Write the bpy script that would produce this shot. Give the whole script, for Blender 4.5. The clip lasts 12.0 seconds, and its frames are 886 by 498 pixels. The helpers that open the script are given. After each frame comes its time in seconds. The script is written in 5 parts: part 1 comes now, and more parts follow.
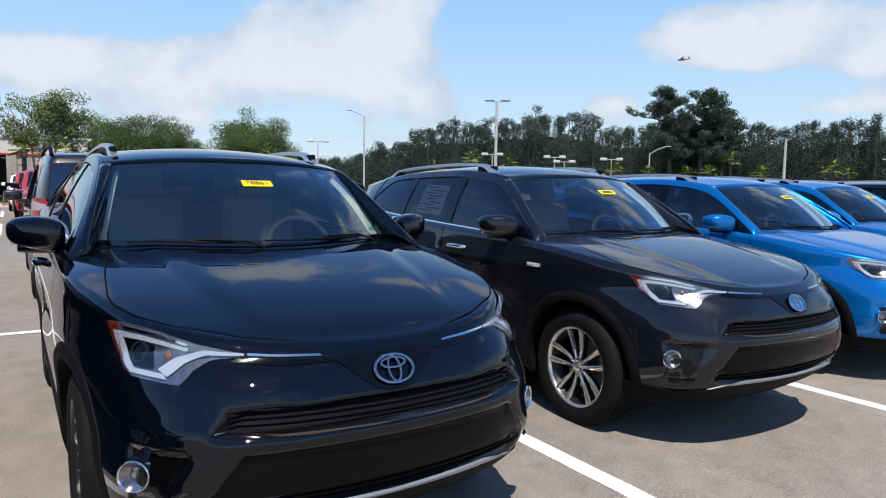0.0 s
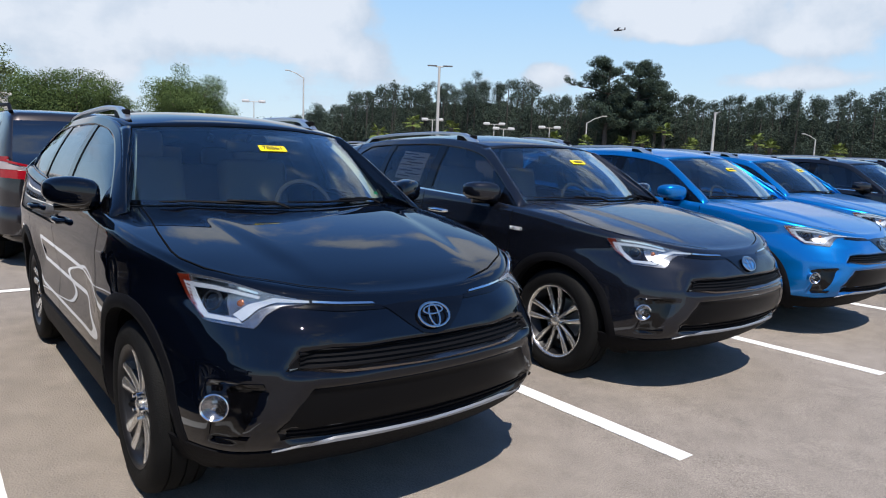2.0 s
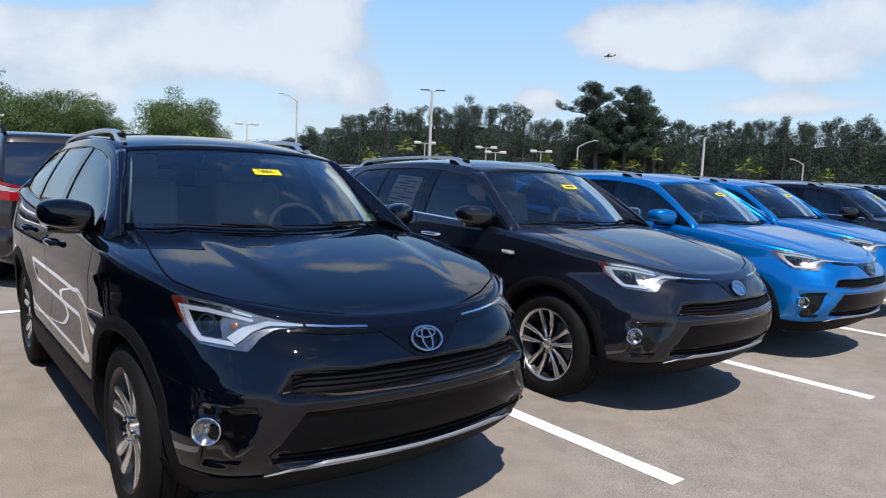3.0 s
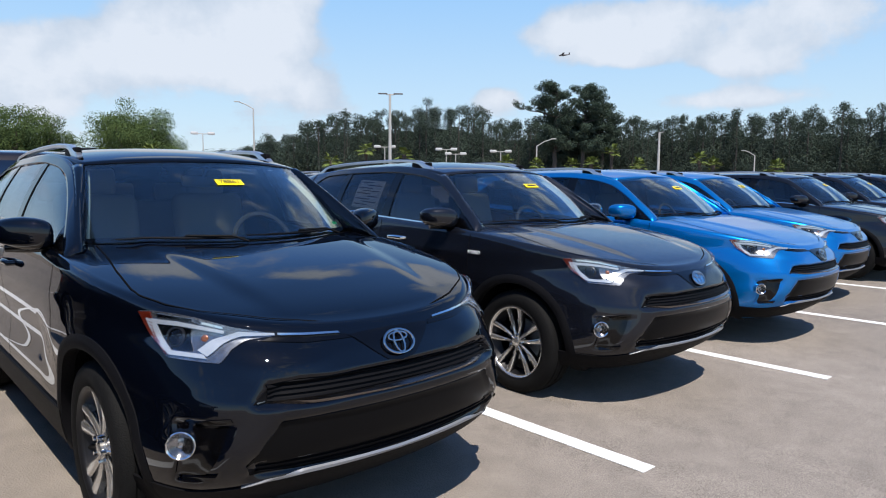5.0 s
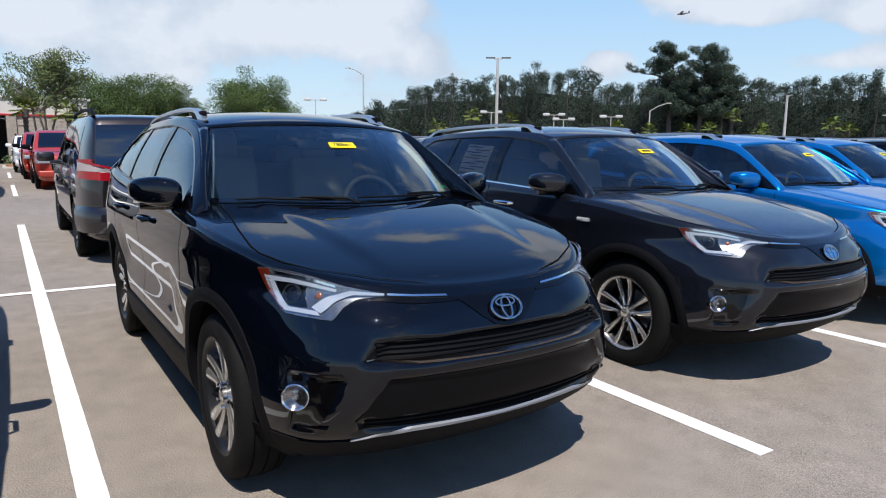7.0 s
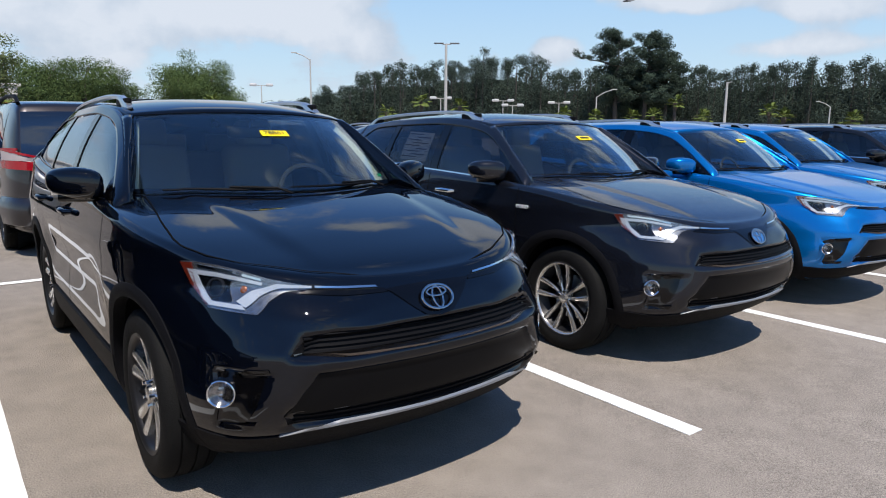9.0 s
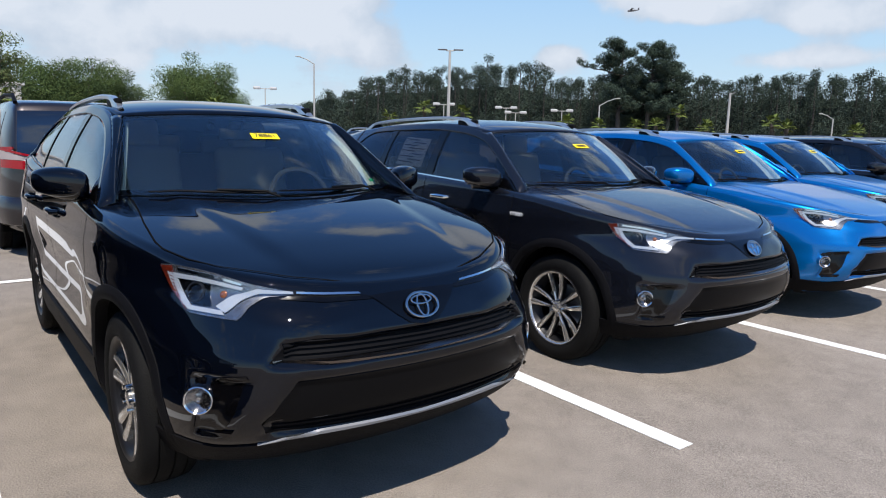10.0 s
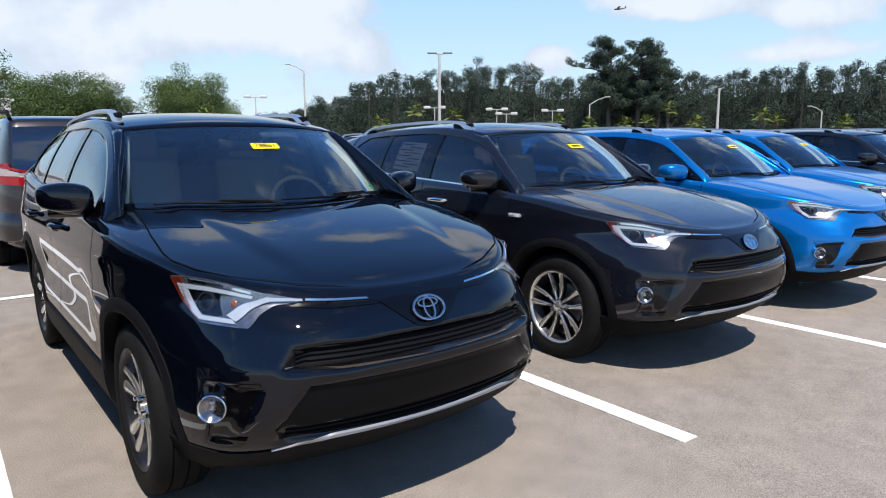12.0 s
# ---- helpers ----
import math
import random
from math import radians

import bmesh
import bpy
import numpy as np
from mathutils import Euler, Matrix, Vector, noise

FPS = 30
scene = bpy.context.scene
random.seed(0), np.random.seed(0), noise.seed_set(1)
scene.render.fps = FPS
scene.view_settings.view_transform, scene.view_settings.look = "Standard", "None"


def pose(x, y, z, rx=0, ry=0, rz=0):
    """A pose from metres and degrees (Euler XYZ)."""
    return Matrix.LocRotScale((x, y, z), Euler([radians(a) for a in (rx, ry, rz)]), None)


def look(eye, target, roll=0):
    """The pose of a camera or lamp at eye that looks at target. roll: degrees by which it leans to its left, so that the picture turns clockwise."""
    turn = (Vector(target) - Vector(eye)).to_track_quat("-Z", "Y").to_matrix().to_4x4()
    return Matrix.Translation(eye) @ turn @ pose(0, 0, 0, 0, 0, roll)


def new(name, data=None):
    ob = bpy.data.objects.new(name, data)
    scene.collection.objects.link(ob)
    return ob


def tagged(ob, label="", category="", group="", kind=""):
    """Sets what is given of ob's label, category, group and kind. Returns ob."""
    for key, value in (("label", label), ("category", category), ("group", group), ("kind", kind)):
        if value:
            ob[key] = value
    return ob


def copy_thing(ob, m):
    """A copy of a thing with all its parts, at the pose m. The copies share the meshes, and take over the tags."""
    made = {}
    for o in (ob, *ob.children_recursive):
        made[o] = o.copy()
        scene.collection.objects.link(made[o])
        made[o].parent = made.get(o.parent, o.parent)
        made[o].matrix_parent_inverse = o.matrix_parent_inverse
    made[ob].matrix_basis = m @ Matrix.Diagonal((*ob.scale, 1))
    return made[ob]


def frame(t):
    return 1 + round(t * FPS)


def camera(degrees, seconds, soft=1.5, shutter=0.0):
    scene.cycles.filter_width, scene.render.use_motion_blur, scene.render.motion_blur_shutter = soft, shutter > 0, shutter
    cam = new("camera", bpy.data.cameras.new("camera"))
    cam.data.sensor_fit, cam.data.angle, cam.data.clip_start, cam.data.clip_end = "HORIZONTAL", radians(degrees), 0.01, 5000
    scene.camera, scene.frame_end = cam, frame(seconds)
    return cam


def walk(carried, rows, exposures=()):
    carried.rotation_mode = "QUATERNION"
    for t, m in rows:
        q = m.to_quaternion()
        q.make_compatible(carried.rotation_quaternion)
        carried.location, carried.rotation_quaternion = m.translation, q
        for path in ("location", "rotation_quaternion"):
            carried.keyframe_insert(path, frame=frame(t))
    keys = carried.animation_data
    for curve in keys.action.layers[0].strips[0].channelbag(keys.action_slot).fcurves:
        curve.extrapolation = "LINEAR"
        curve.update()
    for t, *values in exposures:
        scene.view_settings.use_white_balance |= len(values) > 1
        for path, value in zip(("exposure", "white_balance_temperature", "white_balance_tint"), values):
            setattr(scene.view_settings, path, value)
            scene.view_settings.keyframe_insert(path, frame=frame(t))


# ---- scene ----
cam = camera(67.0, 12.0, soft=1.1)
PATH = [
    (0, (-1.05, -2.759, 1.42), (0.034, -1.089, 1.238), 1.0),
    (0.5, (-1.128, -2.86, 1.427), (-0.009, -1.207, 1.305), -0.3),
    (1, (-1.267, -2.866, 1.431), (-0.229, -1.16, 1.314), 0.9),
    (1.5, (-1.473, -2.848, 1.413), (-0.285, -1.247, 1.258), 3.4),
    (2, (-1.532, -2.821, 1.428), (-0.298, -1.272, 1.149), 2.2),
    (2.5, (-1.55, -2.841, 1.436), (-0.301, -1.298, 1.195), 3.8),
    (3, (-1.551, -2.836, 1.436), (-0.295, -1.294, 1.225), 2.5),
    (5, (-1.58, -2.848, 1.438), (-0.242, -1.374, 1.237), 0.4),
    (5.5, (-1.599, -2.857, 1.442), (-0.339, -1.319, 1.221), 0.7),
    (6, (-1.608, -2.85, 1.434), (-0.468, -1.222, 1.216), 0.3),
    (6.5, (-1.59, -2.818, 1.426), (-0.546, -1.132, 1.167), 0.3),
    (7, (-1.576, -2.807, 1.425), (-0.489, -1.156, 1.122), 0.7),
    (7.5, (-1.577, -2.8, 1.427), (-0.417, -1.202, 1.112), 1.3),
    (9.5, (-1.45, -2.842, 1.437), (-0.244, -1.283, 1.097), 0.7),
    (10, (-1.422, -2.835, 1.435), (-0.223, -1.268, 1.111), 1.5),
    (10.5, (-1.445, -2.84, 1.438), (-0.249, -1.269, 1.12), 1.2),
    (11, (-1.488, -2.839, 1.439), (-0.279, -1.276, 1.128), 0.8),
    (11.5, (-1.505, -2.841, 1.444), (-0.271, -1.296, 1.144), -0.1),
    (12, (-1.476, -2.845, 1.442), (-0.264, -1.286, 1.127), -0.2),
]
walk(cam, [(t, look(e, g, r)) for t, e, g, r in PATH], [(0, 0.27, 6500, 10), (7.5, 0.25, 6500, 10), (9.5, 0.17, 6500, 10), (10.0, 0.2, 6500, 10), (11.0, 0.33, 6500, 10), (12, 0.42, 6500, 10)])

# ---- world, sun ----
SUN_TO = Vector((-0.25, -0.46, 1.0)).normalized()
sun_data = bpy.data.lights.new("sun", "SUN")
sun_data.energy, sun_data.angle, sun_data.color = 5.0, radians(0.53), (1.0, 0.93, 0.85)
sun = new("sun", sun_data)
sun.matrix_world = look((0, 0, 30), Vector((0, 0, 30)) - SUN_TO)


def sky_world():
    w = bpy.data.worlds.new("sky")
    w.use_nodes = True
    nt = w.node_tree
    N, L = nt.nodes, nt.links
    N.clear()
    out = N.new("ShaderNodeOutputWorld")
    bg = N.new("ShaderNodeBackground")
    bg.inputs["Strength"].default_value = 0.10
    sky = N.new("ShaderNodeTexSky")
    sky.sky_type, sky.sun_disc = "NISHITA", False
    sky.sun_elevation = math.asin(SUN_TO.z)
    sky.sun_rotation = math.atan2(SUN_TO.x, SUN_TO.y)
    sky.dust_density, sky.air_density, sky.ozone_density = 0.8, 1.0, 1.5
    tc = N.new("ShaderNodeTexCoord")
    sep = N.new("ShaderNodeSeparateXYZ")
    L.new(tc.outputs["Generated"], sep.inputs[0])

    def val(op, a, b=None, c=None, clamp=False):
        n = N.new("ShaderNodeMath")
        n.operation, n.use_clamp = op, clamp
        for i, v in enumerate((a, b, c)):
            if v is None:
                continue
            if isinstance(v, (int, float)):
                n.inputs[i].default_value = v
            else:
                L.new(v, n.inputs[i])
        return n.outputs[0]
    # the clouds lie in a layer: directions are spread as on a plane overhead
    zz = val("MAXIMUM", sep.outputs["Z"], 0.0)
    den = val("ADD", zz, 0.22)
    u, v = val("DIVIDE", sep.outputs["X"], den), val("DIVIDE", sep.outputs["Y"], den)
    comb = N.new("ShaderNodeCombineXYZ")
    L.new(u, comb.inputs[0]), L.new(v, comb.inputs[1])
    n1 = N.new("ShaderNodeTexNoise")
    n1.inputs["Scale"].default_value, n1.inputs["Detail"].default_value, n1.inputs["Roughness"].default_value = 1.1, 8, 0.58
    mp = N.new("ShaderNodeMapping")
    mp.inputs["Location"].default_value = (3.2, 1.7, 0.4)
    L.new(comb.outputs[0], mp.inputs[0]), L.new(mp.outputs[0], n1.inputs["Vector"])
    cover = n1.outputs["Fac"]
    # cumulus banks: azimuth, elevation in degrees, half width, half height, weight
    bumps = None
    for az, el, wa, we, k in CLOUDS:
        d = Vector((math.sin(radians(az)) * math.cos(radians(el)), math.cos(radians(az)) * math.cos(radians(el)), math.sin(radians(el))))
        right = Vector((math.cos(radians(az)), -math.sin(radians(az)), 0))
        up = right.cross(d)
        parts = []
        for axis, half in ((right, wa), (up, we)):
            dp = N.new("ShaderNodeVectorMath")
            dp.operation = "DOT_PRODUCT"
            L.new(tc.outputs["Generated"], dp.inputs[0])
            dp.inputs[1].default_value = axis
            q = val("DIVIDE", dp.outputs["Value"], math.sin(radians(half)))
            parts.append(val("MULTIPLY", q, q))
        ahead = N.new("ShaderNodeVectorMath")
        ahead.operation = "DOT_PRODUCT"
        L.new(tc.outputs["Generated"], ahead.inputs[0])
        ahead.inputs[1].default_value = d
        g = val("POWER", 2.718, val("MULTIPLY", val("ADD", *parts), -1.0))
        g = val("MULTIPLY", val("MULTIPLY", g, k), val("GREATER_THAN", ahead.outputs["Value"], 0.0))
        bumps = g if bumps is None else val("ADD", bumps, g)
    n2 = N.new("ShaderNodeTexNoise")
    n2.inputs["Scale"].default_value, n2.inputs["Detail"].default_value, n2.inputs["Roughness"].default_value = 9.0, 9, 0.56
    L.new(tc.outputs["Generated"], n2.inputs["Vector"])
    overhead = N.new("ShaderNodeMapRange")
    overhead.inputs["From Min"].default_value, overhead.inputs["From Max"].default_value = 0.70, 0.92
    overhead.inputs["To Min"].default_value, overhead.inputs["To Max"].default_value = -0.02, -0.025
    L.new(zz, overhead.inputs["Value"])
    body = val("ADD", val("ADD", val("ADD", cover, overhead.outputs[0]), bumps), val("MULTIPLY", val("SUBTRACT", n2.outputs["Fac"], 0.5), 0.8))
    mask = N.new("ShaderNodeMapRange")
    mask.interpolation_type = "SMOOTHSTEP"
    mask.inputs["From Min"].default_value, mask.inputs["From Max"].default_value = 0.53, 0.76
    L.new(body, mask.inputs["Value"])
    # cloud brightness: sunlit tops and greyer thick parts
    tone = N.new("ShaderNodeValToRGB")
    tone.color_ramp.elements[0].position, tone.color_ramp.elements[0].color = 0.55, (4.7, 5.5, 6.6, 1)
    tone.color_ramp.elements[1].position, tone.color_ramp.elements[1].color = 1.15 / 1.2, (6.4, 6.9, 7.7, 1)
    n3 = N.new("ShaderNodeTexNoise")
    n3.inputs["Scale"].default_value, n3.inputs["Detail"].default_value, n3.inputs["Roughness"].default_value = 14.0, 7, 0.55
    L.new(tc.outputs["Generated"], n3.inputs["Vector"])
    L.new(val("ADD", body, val("MULTIPLY", val("SUBTRACT", n3.outputs["Fac"], 0.5), 1.1)), tone.inputs[0])
    tint = N.new("ShaderNodeValToRGB")
    el = tint.color_ramp.elements
    el[0].position, el[0].color = 0.0, (6.2, 7.4, 8.4, 1)
    el[1].position, el[1].color = 1.0, (0.5, 1.4, 3.9, 1)
    for pos, c in ((0.10, (5.0, 6.9, 8.6)), (0.25, (3.3, 5.8, 9.0)), (0.40, (1.2, 3.2, 8.2)), (0.7, (0.6, 1.8, 5.0))):
        e = el.new(pos)
        e.color = (*c, 1)
    L.new(zz, tint.inputs[0])
    haze = N.new("ShaderNodeMixRGB")
    haze.inputs[0].default_value = 0.8
    L.new(sky.outputs[0], haze.inputs[1]), L.new(tint.outputs[0], haze.inputs[2])
    mix = N.new("ShaderNodeMixRGB")
    L.new(val("MULTIPLY", mask.outputs[0], 0.95), mix.inputs[0]), L.new(haze.outputs[0], mix.inputs[1]), L.new(tone.outputs[0], mix.inputs[2])
    L.new(mix.outputs[0], bg.inputs["Color"])
    L.new(bg.outputs[0], out.inputs[0])
    scene.world = w


CLOUDS = [(1.2, 8.5, 3.2, 1.6, 0.5), (11, 8.0, 8, 2.6, 0.42), (17.5, 10, 7, 2.4, 0.42), (25, 12.5, 6, 4, 0.45), (28, 8.5, 5, 3, 0.35), (31.5, 7.2, 2.2, 1.4, 0.4), (30, 14.5, 4, 3, 0.3), (6, 14, 6, 3, -0.5), (40, 12, 4.6, 7, -0.6), (46.5, 7, 2.4, 1.1, 0.45), (53, 12, 5, 2.2, 0.5), (60, 12.5, 6, 2.0, 0.5), (57, 10.2, 3.5, 1.2, 0.35), (65.3, 9.1, 3.2, 1.3, 0.5), (59.5, 8.2, 6, 0.9, -0.4), (66, 6.4, 6, 0.8, 0.35), (41, 6.4, 2, 0.9, 0.3), (70, 13, 3, 2, 0.3), (47, 17, 5, 2.5, -0.3), (48, 25, 9, 3, 0.42), (59, 31, 8, 3.5, 0.4), (36, 30, 5, 2, 0.3), (20, 27, 7, 2.5, 0.35), (76, 37, 9, 3.5, 0.45), (67, 43, 6, 2, 0.3), (88, 45, 8, 3, 0.3)]
sky_world()


# ---- materials ----
def mat(name, color, rough=0.5, metal=0.0, coat=0.0, grain=0.0, grain_scale=200.0, bump=0.0, flake=0.0, spread=0.0, spec=0.5, stains=0.0, stain_scale=1.5, second=None):
    m = bpy.data.materials.new(name)
    m.use_nodes = True
    nt = m.node_tree
    N, L = nt.nodes, nt.links
    b = N["Principled BSDF"]
    b.inputs["Base Color"].default_value = (*color, 1)
    b.inputs["Roughness"].default_value, b.inputs["Metallic"].default_value = rough, metal
    b.inputs["Coat Weight"].default_value, b.inputs["Coat Roughness"].default_value = coat, 0.015
    b.inputs["Coat IOR"].default_value = 1.52
    b.inputs["Specular IOR Level"].default_value = spec
    tc = N.new("ShaderNodeTexCoord")
    col = None
    if grain or stains or flake:
        n1 = N.new("ShaderNodeTexNoise")
        n1.inputs["Scale"].default_value, n1.inputs["Detail"].default_value = grain_scale, 4
        L.new(tc.outputs["Object"], n1.inputs["Vector"])
        n2 = N.new("ShaderNodeTexNoise")
        n2.inputs["Scale"].default_value, n2.inputs["Detail"].default_value = stain_scale, 6
        L.new(tc.outputs["Object"], n2.inputs["Vector"])
        r1 = N.new("ShaderNodeMapRange")
        r1.inputs["From Min"].default_value, r1.inputs["From Max"].default_value = 0.25, 0.75
        r1.inputs["To Min"].default_value, r1.inputs["To Max"].default_value = 1 - grain - flake, 1 + grain + flake
        L.new(n1.outputs["Fac"], r1.inputs["Value"])
        r2 = N.new("ShaderNodeMapRange")
        r2.inputs["From Min"].default_value, r2.inputs["From Max"].default_value = 0.3, 0.7
        r2.inputs["To Min"].default_value, r2.inputs["To Max"].default_value = 1 - stains, 1 + stains
        L.new(n2.outputs["Fac"], r2.inputs["Value"])
        mu = N.new("ShaderNodeMath")
        mu.operation = "MULTIPLY"
        L.new(r1.outputs[0], mu.inputs[0]), L.new(r2.outputs[0], mu.inputs[1])
        vm = N.new("ShaderNodeVectorMath")
        vm.operation = "SCALE"
        vm.inputs[0].default_value = color
        L.new(mu.outputs[0], vm.inputs["Scale"])
        col = vm.outputs[0]
        if spread:
            oi = N.new("ShaderNodeNewGeometry")
            hs = N.new("ShaderNodeHueSaturation")
            r3 = N.new("ShaderNodeMapRange")
            r3.inputs["To Min"].default_value, r3.inputs["To Max"].default_value = 1 - spread, 1 + spread
            L.new(oi.outputs["Random Per Island"], r3.inputs["Value"])
            L.new(r3.outputs[0], hs.inputs["Value"]), L.new(col, hs.inputs["Color"])
            col = hs.outputs[0]
        L.new(col, b.inputs["Base Color"])
        if bump:
            bp = N.new("ShaderNodeBump")
            bp.inputs["Strength"].default_value, bp.inputs["Distance"].default_value = bump, 0.01
            L.new(n1.outputs["Fac"], bp.inputs["Height"]), L.new(bp.outputs[0], b.inputs["Normal"])
    return m


def glass_mat(name, tint, base=0.04):
    m = bpy.data.materials.new(name)
    m.use_nodes = True
    N, L = m.node_tree.nodes, m.node_tree.links
    N.clear()
    out, mix, tr, gl, fr = (N.new("ShaderNode" + k) for k in ("OutputMaterial", "MixShader", "BsdfTransparent", "BsdfGlossy", "LayerWeight"))
    tr.inputs[0].default_value = (*tint, 1)
    gl.inputs["Roughness"].default_value = 0.01
    gl.inputs["Color"].default_value = (0.95, 0.97, 1, 1)
    fr.inputs["Blend"].default_value = 0.5
    pw = N.new("ShaderNodeMath")
    pw.operation = "POWER"
    L.new(fr.outputs["Facing"], pw.inputs[0])
    pw.inputs[1].default_value = 5.0
    ma = N.new("ShaderNodeMath")
    ma.operation = "MULTIPLY_ADD"
    L.new(pw.outputs[0], ma.inputs[0])
    ma.inputs[1].default_value, ma.inputs[2].default_value = 1.0 - base, base
    L.new(ma.outputs[0], mix.inputs[0]), L.new(tr.outputs[0], mix.inputs[1]), L.new(gl.outputs[0], mix.inputs[2]), L.new(mix.outputs[0], out.inputs[0])
    return m


M = {}
M["black_paint"] = mat("black_paint", (0.0011, 0.0018, 0.0042), 0.5, 0.0, 1.0, stains=0.05, spec=0.0)
M["grey_paint"] = mat("grey_paint", (0.0065, 0.0078, 0.0125), 0.4, 0.3, 1.0, flake=0.25, spec=0.05, grain_scale=900, stains=0.05)
M["blue_paint"] = mat("blue_paint", (0.0, 0.15, 0.46), 0.3, 0.6, 0.75, spec=0.1, flake=0.15, grain_scale=900, stains=0.04)
M["plastic"] = mat("black_plastic", (0.006, 0.006, 0.007), 0.55, spec=0.06, grain=0.2, grain_scale=500, bump=0.15, stains=0.1)
M["gloss_black"] = mat("gloss_black", (0.0015, 0.0015, 0.002), 0.12, 0, 0.3, spec=0.2)
M["chrome"] = mat("chrome", (0.78, 0.79, 0.8), 0.09, 1.0)
M["silver"] = mat("silver_trim", (0.52, 0.54, 0.57), 0.3, 0.9, stains=0.06)
M["rubber"] = mat("tyre_rubber", (0.007, 0.007, 0.007), 0.75, spec=0.12, grain=0.25, grain_scale=150, bump=0.3, stains=0.2, stain_scale=8)
M["rim_dark"] = mat("rim_dark", (0.014, 0.014, 0.016), 0.4, 0.5, stains=0.1)
M["rim_bright"] = mat("rim_bright", (0.56, 0.545, 0.52), 0.2, 0.85, stains=0.08, stain_scale=12)
M["glass"] = glass_mat("window_glass", (0.87, 0.92, 0.91), 0.075)
M["dark_glass"] = glass_mat("privacy_glass", (0.48, 0.50, 0.53))
M["lens"] = glass_mat("lamp_lens", (0.97, 0.98, 0.99), 0.03)
M["white_lamp"] = mat("lamp_white", (0.42, 0.45, 0.49), 0.25, 0.2, 0.5)
M["amber"] = mat("amber_lens", (0.10, 0.013, 0.006), 0.1, 0, 0.6)
M["red"] = mat("red_lens", (0.30, 0.006, 0.014), 0.12, 0, 0.8)
M["seat"] = mat("seat_cloth", (0.24, 0.235, 0.23), 0.85, grain=0.2, grain_scale=300, bump=0.2, stains=0.1)
M["trim_beige"] = mat("pillar_trim", (0.55, 0.56, 0.50), 0.7, grain=0.05, stains=0.05)
M["yellow"] = mat("sticker_yellow", (0.85, 0.68, 0.0), 0.5, stains=0.03)
M["ink"] = mat("ink", (0.02, 0.02, 0.02), 0.6)
M["paper"] = mat("paper", (0.55, 0.56, 0.56), 0.7, stains=0.05)
M["under"] = mat("underbody", (0.006, 0.006, 0.006), 0.9, spec=0.0)
M["badge_blue"] = mat("badge_blue", (0.05, 0.2, 0.5), 0.2, 0.4, 0.5)


# ---- mesh helpers ----
def part(name, bm, material, parent=None, label="", smooth=True, sharp=40):
    me = bpy.data.meshes.new(name)
    bm.normal_update()
    for f in bm.faces:
        f.smooth = smooth
    if smooth and sharp:
        lim = radians(sharp)
        for e in bm.edges:
            if len(e.link_faces) == 2 and e.calc_face_angle(0) > lim:
                e.smooth = False
    bm.to_mesh(me)
    bm.free()
    for mm in (material if isinstance(material, (list, tuple)) else [material]):
        me.materials.append(mm)
    ob = new(name, me)
    if parent:
        ob.parent = parent
    if label:
        ob["label"] = label
    return ob


def spline(pts):
    """A smooth monotone curve through (x, y) pairs."""
    xs, ys = np.array([p[0] for p in pts], float), np.array([p[1] for p in pts], float)
    d = np.diff(ys) / np.diff(xs)
    s = np.zeros(len(xs))
    s[0], s[-1] = d[0], d[-1]
    for i in range(1, len(xs) - 1):
        s[i] = 0 if d[i - 1] * d[i] <= 0 else 2 * d[i - 1] * d[i] / (d[i - 1] + d[i])

    def f(x):
        x = min(max(x, xs[0]), xs[-1])
        i = min(int(np.searchsorted(xs, x, "right")) - 1, len(xs) - 2)
        h = xs[i + 1] - xs[i]
        t = (x - xs[i]) / h
        return float((2 * t**3 - 3 * t**2 + 1) * ys[i] + (t**3 - 2 * t**2 + t) * h * s[i] + (3 * t**2 - 2 * t**3) * ys[i + 1] + (t**3 - t**2) * h * s[i + 1])
    return f


def grid(bm, rows, mat_index=0, mirror=False, closed=False):
    """Quads between rows of points; mirror adds the copy at -x."""
    for sgn in ((1, -1) if mirror else (1,)):
        vs = [[bm.verts.new((sgn * p[0], p[1], p[2])) for p in r] for r in rows]
        for a, b in zip(vs, vs[1:]):
            n = len(a)
            for i in range(n if closed else n - 1):
                j = (i + 1) % n
                q = (a[i], a[j], b[j], b[i])
                f = bm.faces.new(q if sgn > 0 else q[::-1])
                f.material_index = mat_index
    return bm


def slab(rows, push, mirror=False):
    """A sheet of points given thickness: push(p) is the back of a point."""
    bm = bmesh.new()
    n, m = len(rows), len(rows[0])
    for sgn in ((1, -1) if mirror else (1,)):
        F = [[bm.verts.new((sgn * p[0], p[1], p[2])) for p in r] for r in rows]
        B = [[bm.verts.new((sgn * q[0], q[1], q[2])) for q in (push(p) for p in r)] for r in rows]

        def face(*q):
            try:
                bm.faces.new(q if sgn > 0 else q[::-1])
            except ValueError:
                pass
        for i in range(n - 1):
            for j in range(m - 1):
                face(F[i][j], F[i][j + 1], F[i + 1][j + 1], F[i + 1][j])
                face(B[i][j], B[i + 1][j], B[i + 1][j + 1], B[i][j + 1])
        for i in range(n - 1):
            face(F[i][0], F[i + 1][0], B[i + 1][0], B[i][0])
            face(F[i][-1], B[i][-1], B[i + 1][-1], F[i + 1][-1])
        for j in range(m - 1):
            face(F[0][j], B[0][j], B[0][j + 1], F[0][j + 1])
            face(F[-1][j], F[-1][j + 1], B[-1][j + 1], B[-1][j])
    bmesh.ops.recalc_face_normals(bm, faces=bm.faces)
    return bm


